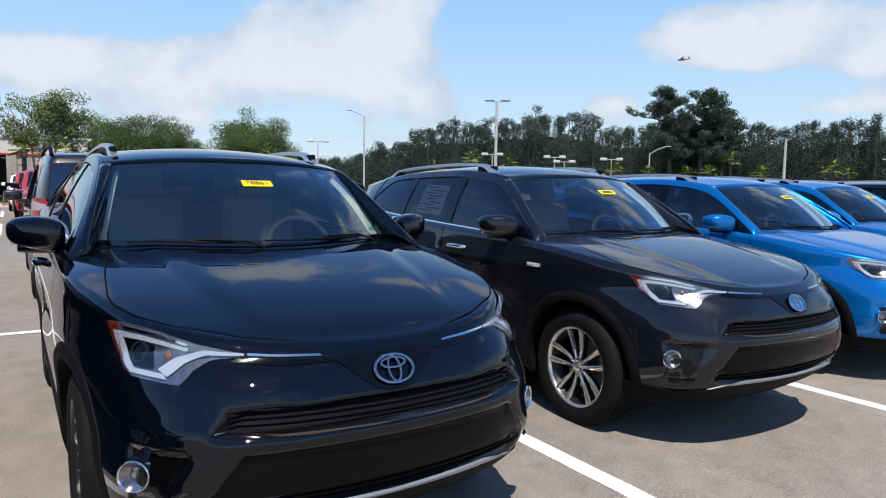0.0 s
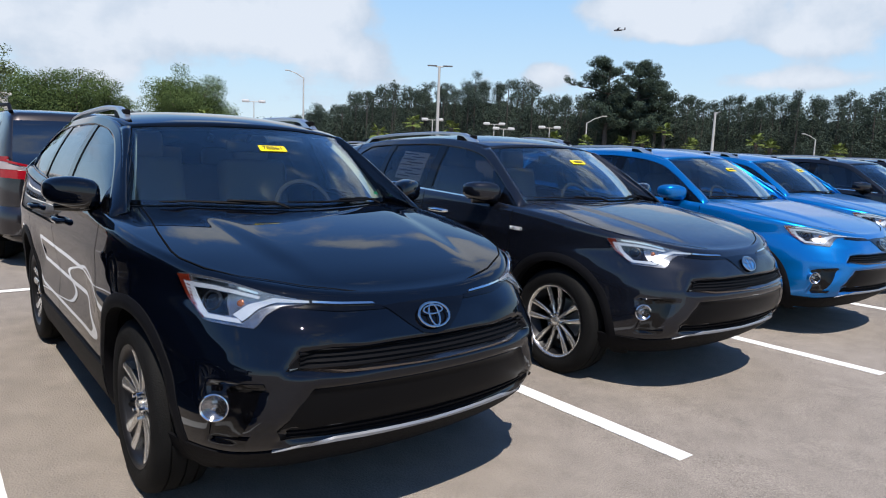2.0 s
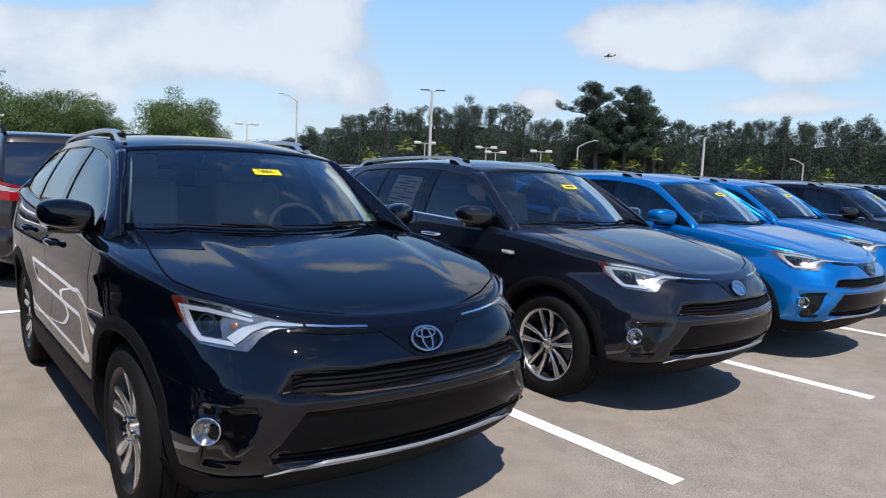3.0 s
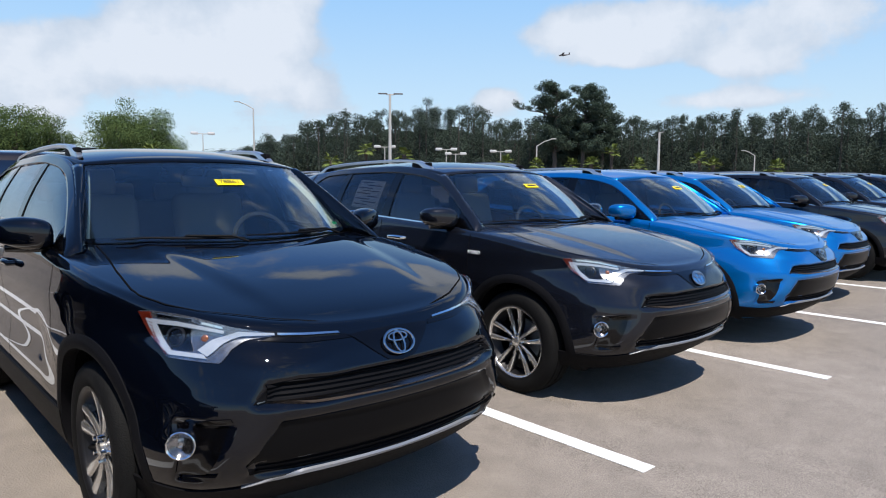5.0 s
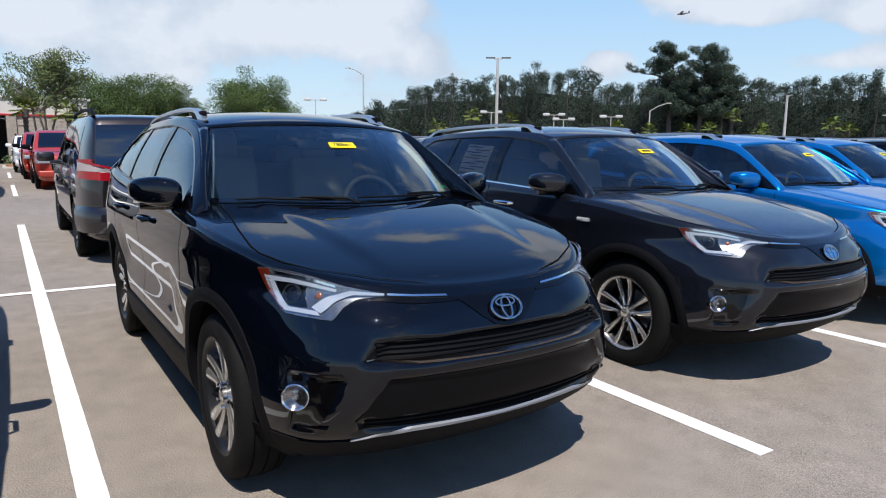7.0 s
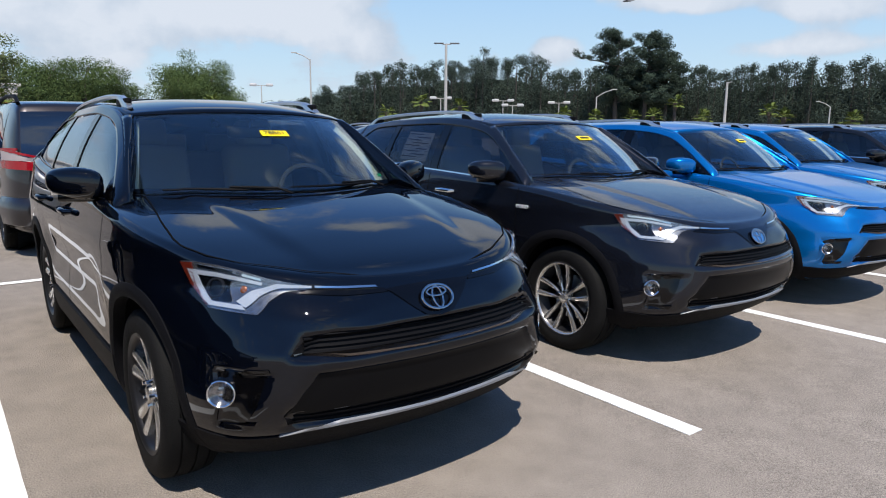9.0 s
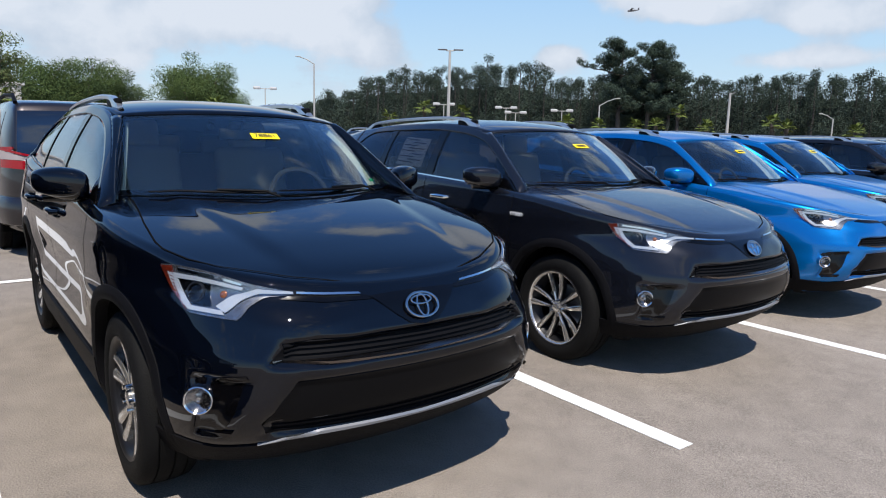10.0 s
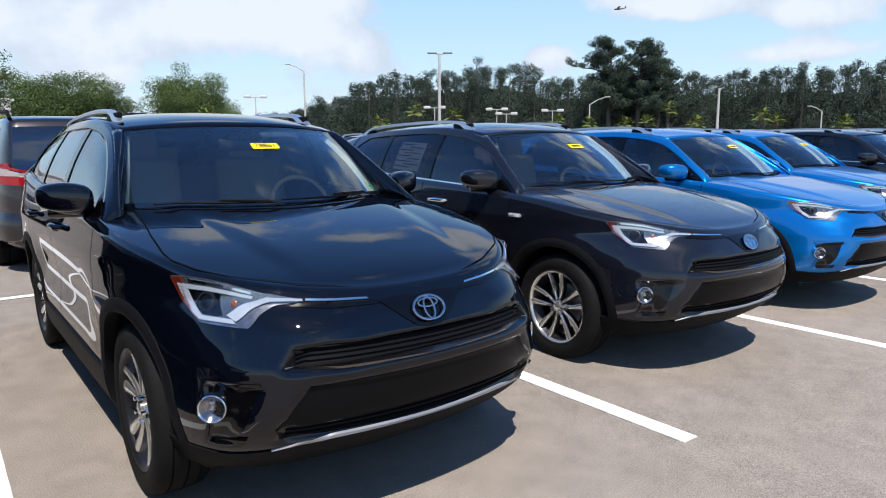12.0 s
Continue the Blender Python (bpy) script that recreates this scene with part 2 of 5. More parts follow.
def lathe(profile, n, axis="X"):
    """Turns (along, radius) pairs round an axis; returns a bmesh."""
    bm = bmesh.new()
    rows = []
    for k in range(n):
        a = 2 * math.pi * k / n
        row = []
        for al, r in profile:
            c, s = r * math.cos(a), r * math.sin(a)
            row.append((al, c, s) if axis == "X" else (c, al, s) if axis == "Y" else (c, s, al))
        rows.append(row)
    vs = [[bm.verts.new(p) for p in r] for r in rows]
    for k in range(n):
        a, b = vs[k], vs[(k + 1) % n]
        for i in range(len(profile) - 1):
            bm.faces.new((a[i], b[i], b[i + 1], a[i + 1]))
    bmesh.ops.remove_doubles(bm, verts=bm.verts, dist=1e-5)
    bmesh.ops.recalc_face_normals(bm, faces=bm.faces)
    return bm


def box(bm, c, s, bevel=0.0, m=None, seg=2):
    r = bmesh.ops.create_cube(bm, size=1.0, matrix=(m or Matrix()) @ Matrix.LocRotScale(c, None, s))
    if bevel:
        es = list({e for v in r["verts"] for e in v.link_edges})
        bmesh.ops.bevel(bm, geom=es, offset=bevel, segments=seg, affect="EDGES", profile=0.5)
    return bm


def tube(bm, pts, radius, n=10, flat=1.0):
    """A round bar along points; radius may be a list; flat squeezes it sideways."""
    pts = [Vector(p) for p in pts]
    rad = radius if isinstance(radius, (list, tuple)) else [radius] * len(pts)
    rows = []
    for i, p in enumerate(pts):
        t = (pts[min(i + 1, len(pts) - 1)] - pts[max(i - 1, 0)]).normalized()
        side = t.cross(Vector((0, 0, 1)) if abs(t.z) < 0.9 else Vector((1, 0, 0))).normalized()
        up = side.cross(t)
        rows.append([bm.verts.new(p + side * (rad[i] * flat * math.cos(2 * math.pi * k / n)) + up * (rad[i] * math.sin(2 * math.pi * k / n))) for k in range(n)])
    for a, b in zip(rows, rows[1:]):
        for k in range(n):
            bm.faces.new((a[k], a[(k + 1) % n], b[(k + 1) % n], b[k]))
    bm.faces.new(rows[0][::-1]), bm.faces.new(rows[-1])
    return bm


# ---- the compact SUV: shape of the body (front axle at y = 0, nose towards -y) ----
NR, MID = 7.0, 1.4
bend = spline([(0.2, 6.9), (0.5, 6.5), (0.6, 5.7), (0.75, 4.9), (0.9, 4.5), (1.3, 4.5)])
nose_y = spline([(0.16, -0.50), (0.25, -0.66), (0.33, -0.78), (0.39, -0.845), (0.45, -0.885), (0.52, -0.91), (0.60, -0.92), (0.67, -0.92), (0.72, -0.90), (0.78, -0.868), (0.84, -0.832), (0.89, -0.785), (0.97, -0.77), (1.3, -0.77)])
tail_y = spline([(0.16, 3.40), (0.3, 3.58), (0.5, 3.66), (0.7, 3.66), (0.9, 3.62), (1.3, 3.55)])
half_w = spline([(0.16, 0.82), (0.25, 0.86), (0.35, 0.885), (0.45, 0.893), (0.58, 0.900), (0.78, 0.922), (0.95, 0.918), (1.05, 0.905), (1.15, 0.885), (1.3, 0.86)])
hood_c = spline([(-0.85, 0.862), (-0.8, 0.88), (-0.772, 0.9), (-0.65, 0.952), (-0.45, 1.005), (-0.25, 1.05), (0, 1.095), (0.15, 1.118), (0.3, 1.135), (0.7, 1.17)])
belt = spline([(0.2, 1.06), (0.37, 1.078), (0.55, 1.11), (1.2, 1.14), (1.46, 1.15), (2.4, 1.19), (3.3, 1.24), (3.7, 1.24)])
roof_c = spline([(0.7, 1.47), (0.87, 1.54), (1, 1.576), (1.2, 1.606), (1.5, 1.63), (1.9, 1.64), (2.5, 1.625), (3.1, 1.585), (3.5, 1.54)])
edge_z = spline([(0.4, 1.12), (0.45, 1.165), (0.6, 1.265), (0.8, 1.39), (1.03, 1.503), (1.3, 1.555), (1.7, 1.58), (2.4, 1.565), (3, 1.52), (3.5, 1.45)])
edge_x = spline([(0.4, 0.8), (0.45, 0.79), (0.6, 0.755), (0.8, 0.705), (1.03, 0.662), (1.3, 0.645), (1.7, 0.64), (2.4, 0.63), (3, 0.615), (3.5, 0.59)])
RIM_R, SWEEP = 0.04, 0.17


def ramp(v, a, b):
    t = min(1.0, max(0.0, (v - a) / (b - a)))
    return t * t * (3 - 2 * t)


def relief(x, z):
    """How far the fascia is set back: grille, bumper plate and lamp pockets, and the blades between them."""
    x = abs(x)
    grille = 0.035 * ramp(z, 0.664, 0.680) * ramp(-z, -0.752, -0.738) * ramp(-x, -0.60 + 1.1 * max(0, z - 0.69), -0.52 + 1.1 * max(0, z - 0.69))
    edge = 0.50 + 0.7 * max(0.0, 0.615 - z)
    plate = 0.022 * ramp(z, 0.455, 0.475) * ramp(-z, -0.632, -0.612) * ramp(-x, -edge - 0.02, -edge + 0.015)
    intake = 0.035 * ramp(z, 0.408, 0.420) * ramp(-z, -0.478, -0.466) * ramp(-x, -0.60, -0.56)
    inner = 0.705 - 0.38 * max(0.0, z - 0.46)
    pocket = 0.030 * ramp(x, inner - 0.03, inner + 0.02) * ramp(-x, -0.775, -0.757) * ramp(z, 0.40, 0.425) * ramp(-z, -0.632, -0.612)
    brow = -0.012 * math.exp(-((z - 0.80) / 0.035) ** 2) * ramp(x, 0.25, 0.4) * ramp(-x, -0.66, -0.5)
    return max(grille, plate, intake, pocket) + brow


def sweep(x, y):
    """How far the front is swept back from the middle towards its corners."""
    return SWEEP * (min(abs(x), 0.95) / 0.9) ** 2 * ramp(-y, -0.35, 0.55)


def front_y(x, z, ins=0.0):
    q = min(1.0, abs(x) / (half_w(z) - ins))
    n = bend(z)
    y = MID - (MID - nose_y(z) - ins) * (1 - q**n) ** (1 / n)
    return y + sweep(x, y) + relief(x, z)


def flank(y, z):
    """The doors are hollowed below the shoulder and swell again towards the sill."""
    k = ramp(y, 0.42, 0.75) * ramp(-y, -2.35, -2.05)
    return k * (0.007 * math.exp(-((z - 0.50) / 0.07) ** 2) - 0.026 * math.exp(-((z - 0.71) / 0.11) ** 2)) + 0.006 * math.exp(-((z - 0.93) / 0.045) ** 2) * ramp(y, 0.1, 0.6)


def side_x(y, z, ins=0.0):
    w = half_w(z) - ins
    if y < MID:
        y0, x = y, w
        for _ in range(6):
            q = min(1.0, (MID - y0) / (MID - nose_y(z) - ins))
            x = w * (1 - q ** bend(z)) ** (1 / bend(z))
            y0 = y - sweep(x, y0)
        return x + flank(y, z)
    q = min(1.0, (y - MID) / (tail_y(z) - MID - ins))
    return w * (1 - q**NR) ** (1 / NR) + flank(y, z)


def outline(th, z, ins=0.0):
    """A point of the plan outline; th from 0 (nose) to pi (tail)."""
    w = half_w(z) - ins
    s, c = abs(math.sin(th)), math.cos(th)
    if c >= 0:
        n = bend(z)
        x, y = w * s ** (2 / n), MID - (MID - nose_y(z) - ins) * c ** (2 / n)
        if y < -0.25:
            return x, y + sweep(x, y) + relief(x, z)
        y += sweep(x, y)
        return x + flank(y, z), y
    y = MID + (tail_y(z) - MID - ins) * abs(c) ** (2 / NR)
    return w * s ** (2 / NR) + flank(y, z), y


def hood_z(x, y):
    q = abs(x) / 0.9
    c = 0.47 + 0.15 * y
    raised = 0.009 * (1 - ramp(abs(x), c - 0.035, c + 0.06)) * ramp(y, -0.78, -0.35)
    return hood_c(y) - 0.006 - 0.012 * q * q - 0.04 * q**6 + raised


def cowl_y(x):
    return 0.28 + 0.56 * x * x


def thetas(n):
    raw = [i / 4000 * math.pi for i in range(4001)]
    pts = [outline(t, 0.7) for t in raw]
    acc = [0.0]
    for a, b in zip(pts, pts[1:]):
        acc.append(acc[-1] + math.hypot(a[0] - b[0], a[1] - b[1]) * (2.2 if 0.55 < a[0] and a[1] < 0.1 else 1.0))
    return [float(np.interp(acc[-1] * i / n, acc, raw)) for i in range(n + 1)]


def rim_point(th):
    z = 0.95
    for _ in range(12):
        x, y = outline(th, z, RIM_R)
        z = hood_z(x, y) if y < cowl_y(x) else belt(y)
    return x, y, z


def shell_mesh():
    """Painted lower body with its bonnet: front fascia, wings, doors and tail as one skin, open at the wheels."""
    bm = bmesh.new()
    ths = thetas(210)
    cols = []
    for th in ths:
        rx, ry, T = rim_point(th)
        zb = 0.25
        col = []
        nz = 54
        for k in range(nz + 1):
            z = zb + (T - RIM_R - zb) * k / nz
            x, y = outline(th, z)
            col.append((x, y, z))
        for k in range(1, 6):
            a = math.pi / 2 * k / 5
            z = T - RIM_R + RIM_R * math.sin(a)
            x, y = outline(th, z, RIM_R * (1 - math.cos(a)))
            col.append((x, y, z))
        cols.append(col)
    grid(bm, cols, mirror=True)
    hood_cols = []
    for th in ths:
        x, y, T = rim_point(th)
        ye = cowl_y(x) - 0.035
        if y >= ye - 0.02:
            break
        hood_cols.append([(x, y + (ye - y) * k / 26, hood_z(x, y + (ye - y) * k / 26)) for k in range(27)])
    grid(bm, hood_cols[::-1], mirror=True)
    bmesh.ops.remove_doubles(bm, verts=bm.verts, dist=0.0015)
    bmesh.ops.recalc_face_normals(bm, faces=bm.faces)
    # wheel openings
    for wy in (0.0, 2.66):
        moved = set()
        for v in bm.verts:
            if abs(v.co.x) < 0.5:
                continue
            dy, dz = v.co.y - wy, v.co.z - 0.36
            r = math.hypot(dy, dz)
            if r < 0.425 and dz > -0.25:
                k = 0.425 / max(r, 1e-4)
                v.co.y, v.co.z = wy + dy * k, 0.36 + dz * k
                v.co.x = math.copysign(side_x(v.co.y, v.co.z), v.co.x)
                moved.add(v)
        gone = [f for f in bm.faces if all(v in moved for v in f.verts)]
        bmesh.ops.delete(bm, geom=gone, context="FACES")
    return bm


def on_front(x, z, off=0.0):
    """A point on the front fascia, pushed out by off along the skin's normal."""
    y = front_y(x, z)
    e = 0.004
    dx = (front_y(x + e, z) - front_y(x - e, z)) / (2 * e)
    dz = (front_y(x, z + e) - front_y(x, z - e)) / (2 * e)
    n = Vector((dx, -1, dz)).normalized()
    return x + n.x * off, y + n.y * off, z + n.z * off


def on_side(y, z, off=0.0):
    x = side_x(y, z)
    return x + off, y, z


def curve_pts(pts, n):
    """n + 1 points evenly spread along a broken line."""
    acc = [0.0]
    for a, b in zip(pts, pts[1:]):
        acc.append(acc[-1] + math.dist(a, b))
    return [tuple(float(np.interp(acc[-1] * i / n, acc, [p[k] for p in pts])) for k in range(len(pts[0]))) for i in range(n + 1)]


def skin_line(pts, n):
    """n + 1 points evenly spread on the fascia along a line of (x, z)."""
    fine = curve_pts(pts, 160)
    sp = [on_front(*p) for p in fine]
    acc = [0.0]
    for a, b in zip(sp, sp[1:]):
        acc.append(acc[-1] + math.dist(a, b))
    return [tuple(float(np.interp(acc[-1] * i / n, acc, [p[k] for p in fine])) for k in (0, 1)) for i in range(n + 1)]


def both(pts):
    """A line of (x, z) from the middle outwards, carried over to the other side."""
    return [(-x, z) for x, z in pts[::-1] if x > 0] + list(pts)


def front_patch(upper, lower, out, thick, n=24, m=6):
    """A plate on the fascia between two lines given in (x, z)."""
    U, D = skin_line(upper, n), skin_line(lower, n)
    off = {}
    rows = []
    for j in range(m + 1):
        t = j / m
        row = []
        for a, b in zip(U, D):
            x, z = a[0] + (b[0] - a[0]) * t, a[1] + (b[1] - a[1]) * t
            p = on_front(x, z, out)
            off[p] = on_front(x, z, out - thick)
            row.append(p)
        rows.append(row)
    return slab(rows, lambda p: off[p])


def pair(name, bm, material, parent, label="", sharp=40):
    """A part and its twin on the other side."""
    a = part(name, bm, material, parent, label, sharp=sharp)
    me = a.data.copy()
    me.transform(Matrix.Diagonal((-1, 1, 1, 1)))
    me.flip_normals()
    b = new(name, me)
    b.parent = parent
    if label:
        b["label"] = label
    return a, b


def side_patch(upper, lower, out, thick, n=20, m=4, mirror=False):
    U, D = curve_pts(upper, n), curve_pts(lower, n)
    rows = []
    for j in range(m + 1):
        t = j / m
        rows.append([on_side(a[0] + (b[0] - a[0]) * t, a[1] + (b[1] - a[1]) * t, out) for a, b in zip(U, D)])
    return slab(rows, lambda p: (p[0] - thick, p[1], p[2]), mirror)


def glass_x(y, z):
    """The side of the cabin above the belt."""
    b, t = belt(y) - 0.005, edge_z(y)
    q = 0.5 if t - b < 0.02 else min(1.0, max(0.0, (z - b) / (t - b)))
    xb = side_x(y, belt(y), RIM_R) + 0.004
    return xb + (edge_x(y) - xb) * q + 0.02 * math.sin(math.pi * q)


def cabin_patch(ys, lo, hi, out=0.0, thick=0.02, m=8, mirror=False):
    rows = []
    for j in range(m + 1):
        t = j / m
        row = []
        for y in ys:
            z = lo(y) + (hi(y) - lo(y)) * t
            row.append((glass_x(y, z) + out, y, z))
        rows.append(row)
    return slab(rows, lambda p: (p[0] - thick, p[1], p[2]), mirror)


def span(a, b, n):
    return [a + (b - a) * i / n for i in range(n + 1)]


def roof_z(x, y):
    return roof_c(y) - (roof_c(y) - edge_z(y)) * min(1.0, abs(x) / edge_x(y)) ** 2.2


def header_y(x):
    return 0.87 + 0.40 * x * x


def screen_point(a, t, out=0.0):
    """The windscreen: a across (-1 to 1), t from its foot to the roof."""
    xb, xt = 0.745 * a, 0.615 * a
    b = Vector((xb, cowl_y(xb), hood_z(xb, cowl_y(xb)) + 0.004))
    h = Vector((xt, header_y(xt), roof_z(xt, header_y(xt)) - 0.006))
    p = b.lerp(h, t) + Vector((0, -0.6, 0.75)) * (0.03 * math.sin(math.pi * t) + out)
    return tuple(p)


def arc_band(wy, r0, r1, a0, a1, out, n=40, m=3):
    rows = []
    for j in range(m + 1):
        r = r0 + (r1 - r0) * j / m
        o = out * (0.3 + 0.7 * math.sin(math.pi * j / m))
        rows.append([(side_x(wy + r * math.cos(a), 0.36 + r * math.sin(a)) + o, wy + r * math.cos(a), 0.36 + r * math.sin(a)) for a in span(a0, a1, n)])
    return slab(rows, lambda p: (p[0] - 0.05, p[1], p[2]))


# ---- wheels ----
def wheel_meshes(style):
    tyre = lathe([(-0.10, 0.250), (-0.112, 0.265), (-0.115, 0.30), (-0.108, 0.335), (-0.09, 0.352), (-0.06, 0.357), (-0.058, 0.349), (-0.052, 0.349), (-0.05, 0.358), (-0.008, 0.36), (-0.006, 0.351), (0.0, 0.351), (0.002, 0.36), (0.05, 0.358), (0.052, 0.349), (0.058, 0.349), (0.06, 0.357), (0.09, 0.352), (0.108, 0.335), (0.115, 0.30), (0.112, 0.265), (0.10, 0.250), (-0.10, 0.250)], 72)
    barrel = lathe([(-0.10, 0.25), (-0.085, 0.235), (0.02, 0.20), (0.09, 0.238), (0.104, 0.246), (0.107, 0.254), (0.10, 0.254)], 64)
    disc = lathe([(0.0, 0.0), (0.0, 0.15), (-0.02, 0.15)], 40)
    face = bmesh.new()
    dark = bmesh.new()

    def spoke(bm, a, hw0, hw1, lift, r0=0.03, r1=0.243, skew=0.0):
        rows = []
        for t in span(0, 1, 6):
            r = r0 + (r1 - r0) * t
            hw = hw0 + (hw1 - hw0) * t
            x = 0.075 + lift + 0.02 * t * t - 0.005 * math.sin(math.pi * t)
            aa = a + skew * t
            rad, tan = Vector((0, math.cos(aa), math.sin(aa))), Vector((0, -math.sin(aa), math.cos(aa)))
            row = []
            for w, dx in ((-1.0, -0.03), (-0.9, -0.004), (-0.4, 0.002), (0.4, 0.002), (0.9, -0.004), (1.0, -0.03)):
                row.append(tuple(rad * r + tan * (hw * w) + Vector((x + dx, 0, 0))))
            rows.append(row)
        grid(bm, rows)
    if style == "double":
        for k in range(5):
            a = 2 * math.pi * k / 5 + 0.3
            spoke(face, a + 0.20, 0.013, 0.034, 0.0)
            spoke(face, a - 0.20, 0.013, 0.034, 0.0)
            spoke(dark, a, 0.03, 0.058, -0.012)
            spoke(dark, a + math.pi / 5, 0.012, 0.012, -0.02)
    else:
        for k in range(10):
            a = 2 * math.pi * k / 10 + 0.1
            spoke(face, a, 0.008, 0.021, 0.0, skew=0.10 * (-1) ** k)
            spoke(dark, a, 0.010, 0.023, -0.012, skew=0.10 * (-1) ** k)
    lip = [[(x, r * math.cos(a), r * math.sin(a)) for x, r in ((0.085, 0.230), (0.100, 0.236), (0.1045, 0.244), (0.102, 0.250))] for a in span(0, 2 * math.pi, 56)]
    grid(dark if style == "double" else face, lip)
    bmesh.ops.recalc_face_normals(face, faces=face.faces)
    bmesh.ops.recalc_face_normals(dark, faces=dark.faces)
    cap = lathe([(0.095, 0.0), (0.094, 0.022), (0.088, 0.031), (0.06, 0.034), (0.05, 0.06), (0.04, 0.062)], 32)
    nuts = bmesh.new()
    bmesh.ops.create_cone(nuts, cap_ends=True, segments=8, radius1=0.011, radius2=0.009, depth=0.03, matrix=pose(0.082, 0, 0, 0, 90, 0))
    return tyre, barrel, disc, face, dark, cap, nuts


def add_wheels(car, style, ys=(0.0, 2.66), track=0.768, scale=1.0, z=0.36):
    tyre, barrel, disc, face, dark, cap, nuts = wheel_meshes(style)
    first = None
    for y in ys:
        for sgn in (1, -1):
            m = pose(sgn * track, y, z * scale, 0, 0, 0 if sgn > 0 else 180) @ Matrix.Diagonal((1, scale, scale, 1))
            if first is None:
                w = part("wheel", tyre, M["rubber"], car, "black rubber tyre on its wheel")
                subs = [part("barrel", barrel, M["rim_dark"], w), part("brake_disc", disc, M["silver"], w), part("rim", face, M["rim_bright"], w, "machined alloy spokes"),
                        part("spoke_back", dark, M["rim_dark"], w), part("hub_cap", cap, M["rim_bright"], w), part("wheel_nut", nuts, M["chrome"], w)]
                subs[-1].matrix_basis = pose(0, 0.052, 0)
                for k in range(1, 5):
                    nut = new("wheel_nut", subs[5].data)
                    nut.parent = w
                    nut.matrix_basis = pose(0, 0.052 * math.cos(1.2566 * k), 0.052 * math.sin(1.2566 * k))
                    subs.append(nut)
                first = (w, subs)
                w.matrix_basis = m
            else:
                w = new("wheel", first[0].data)
                w.parent = car
                w["label"] = first[0]["label"]
                w.matrix_basis = m
                for s in first[1]:
                    c = new(s.name.split(".")[0], s.data)
                    c.parent = w
                    c.matrix_basis = s.matrix_basis


# ---- the compact SUV: parts ----
def text_mesh(word, size, depth=0.0005):
    cu = bpy.data.curves.new("writing", "FONT")
    cu.body, cu.size, cu.extrude, cu.align_x, cu.align_y = word, size, depth, "CENTER", "CENTER"
    ob = bpy.data.objects.new("writing", cu)
    scene.collection.objects.link(ob)
    bpy.context.view_layer.update()
    me = bpy.data.meshes.new_from_object(ob.evaluated_get(bpy.context.evaluated_depsgraph_get()))
    bpy.data.objects.remove(ob)
    return me


def ring_mesh(rx, rz, tr, n=48, k=8):
    """An oval ring of round section in the x-z plane."""
    bm = bmesh.new()
    rows = []
    for i in range(n):
        a = 2 * math.pi * i / n
        c = Vector((rx * math.cos(a), 0, rz * math.sin(a)))
        o = Vector((math.cos(a) / rx, 0, math.sin(a) / rz)).normalized()
        rows.append([tuple(c + o * (tr * math.cos(2 * math.pi * j / k)) + Vector((0, tr * 0.7 * math.sin(2 * math.pi * j / k), 0))) for j in range(k)])
    rows.append(rows[0])
    grid(bm, rows, closed=True)
    bmesh.ops.remove_doubles(bm, verts=bm.verts, dist=1e-5)
    bmesh.ops.recalc_face_normals(bm, faces=bm.faces)
    return bm


def front_pose(x, z, out=0.0):
    """Local x across, y into the car, z up, on the fascia at x, z."""
    p = Vector(on_front(x, z, out))
    n = (Vector(on_front(x, z, 0.1)) - Vector(on_front(x, z, 0.0))).normalized()
    up = Vector((0, 0, 1))
    right = (-n).cross(up).normalized()
    up = right.cross(-n)
    return Matrix(((right.x, -n.x, up.x, p.x), (right.y, -n.y, up.y, p.y), (right.z, -n.z, up.z, p.z), (0, 0, 0, 1)))


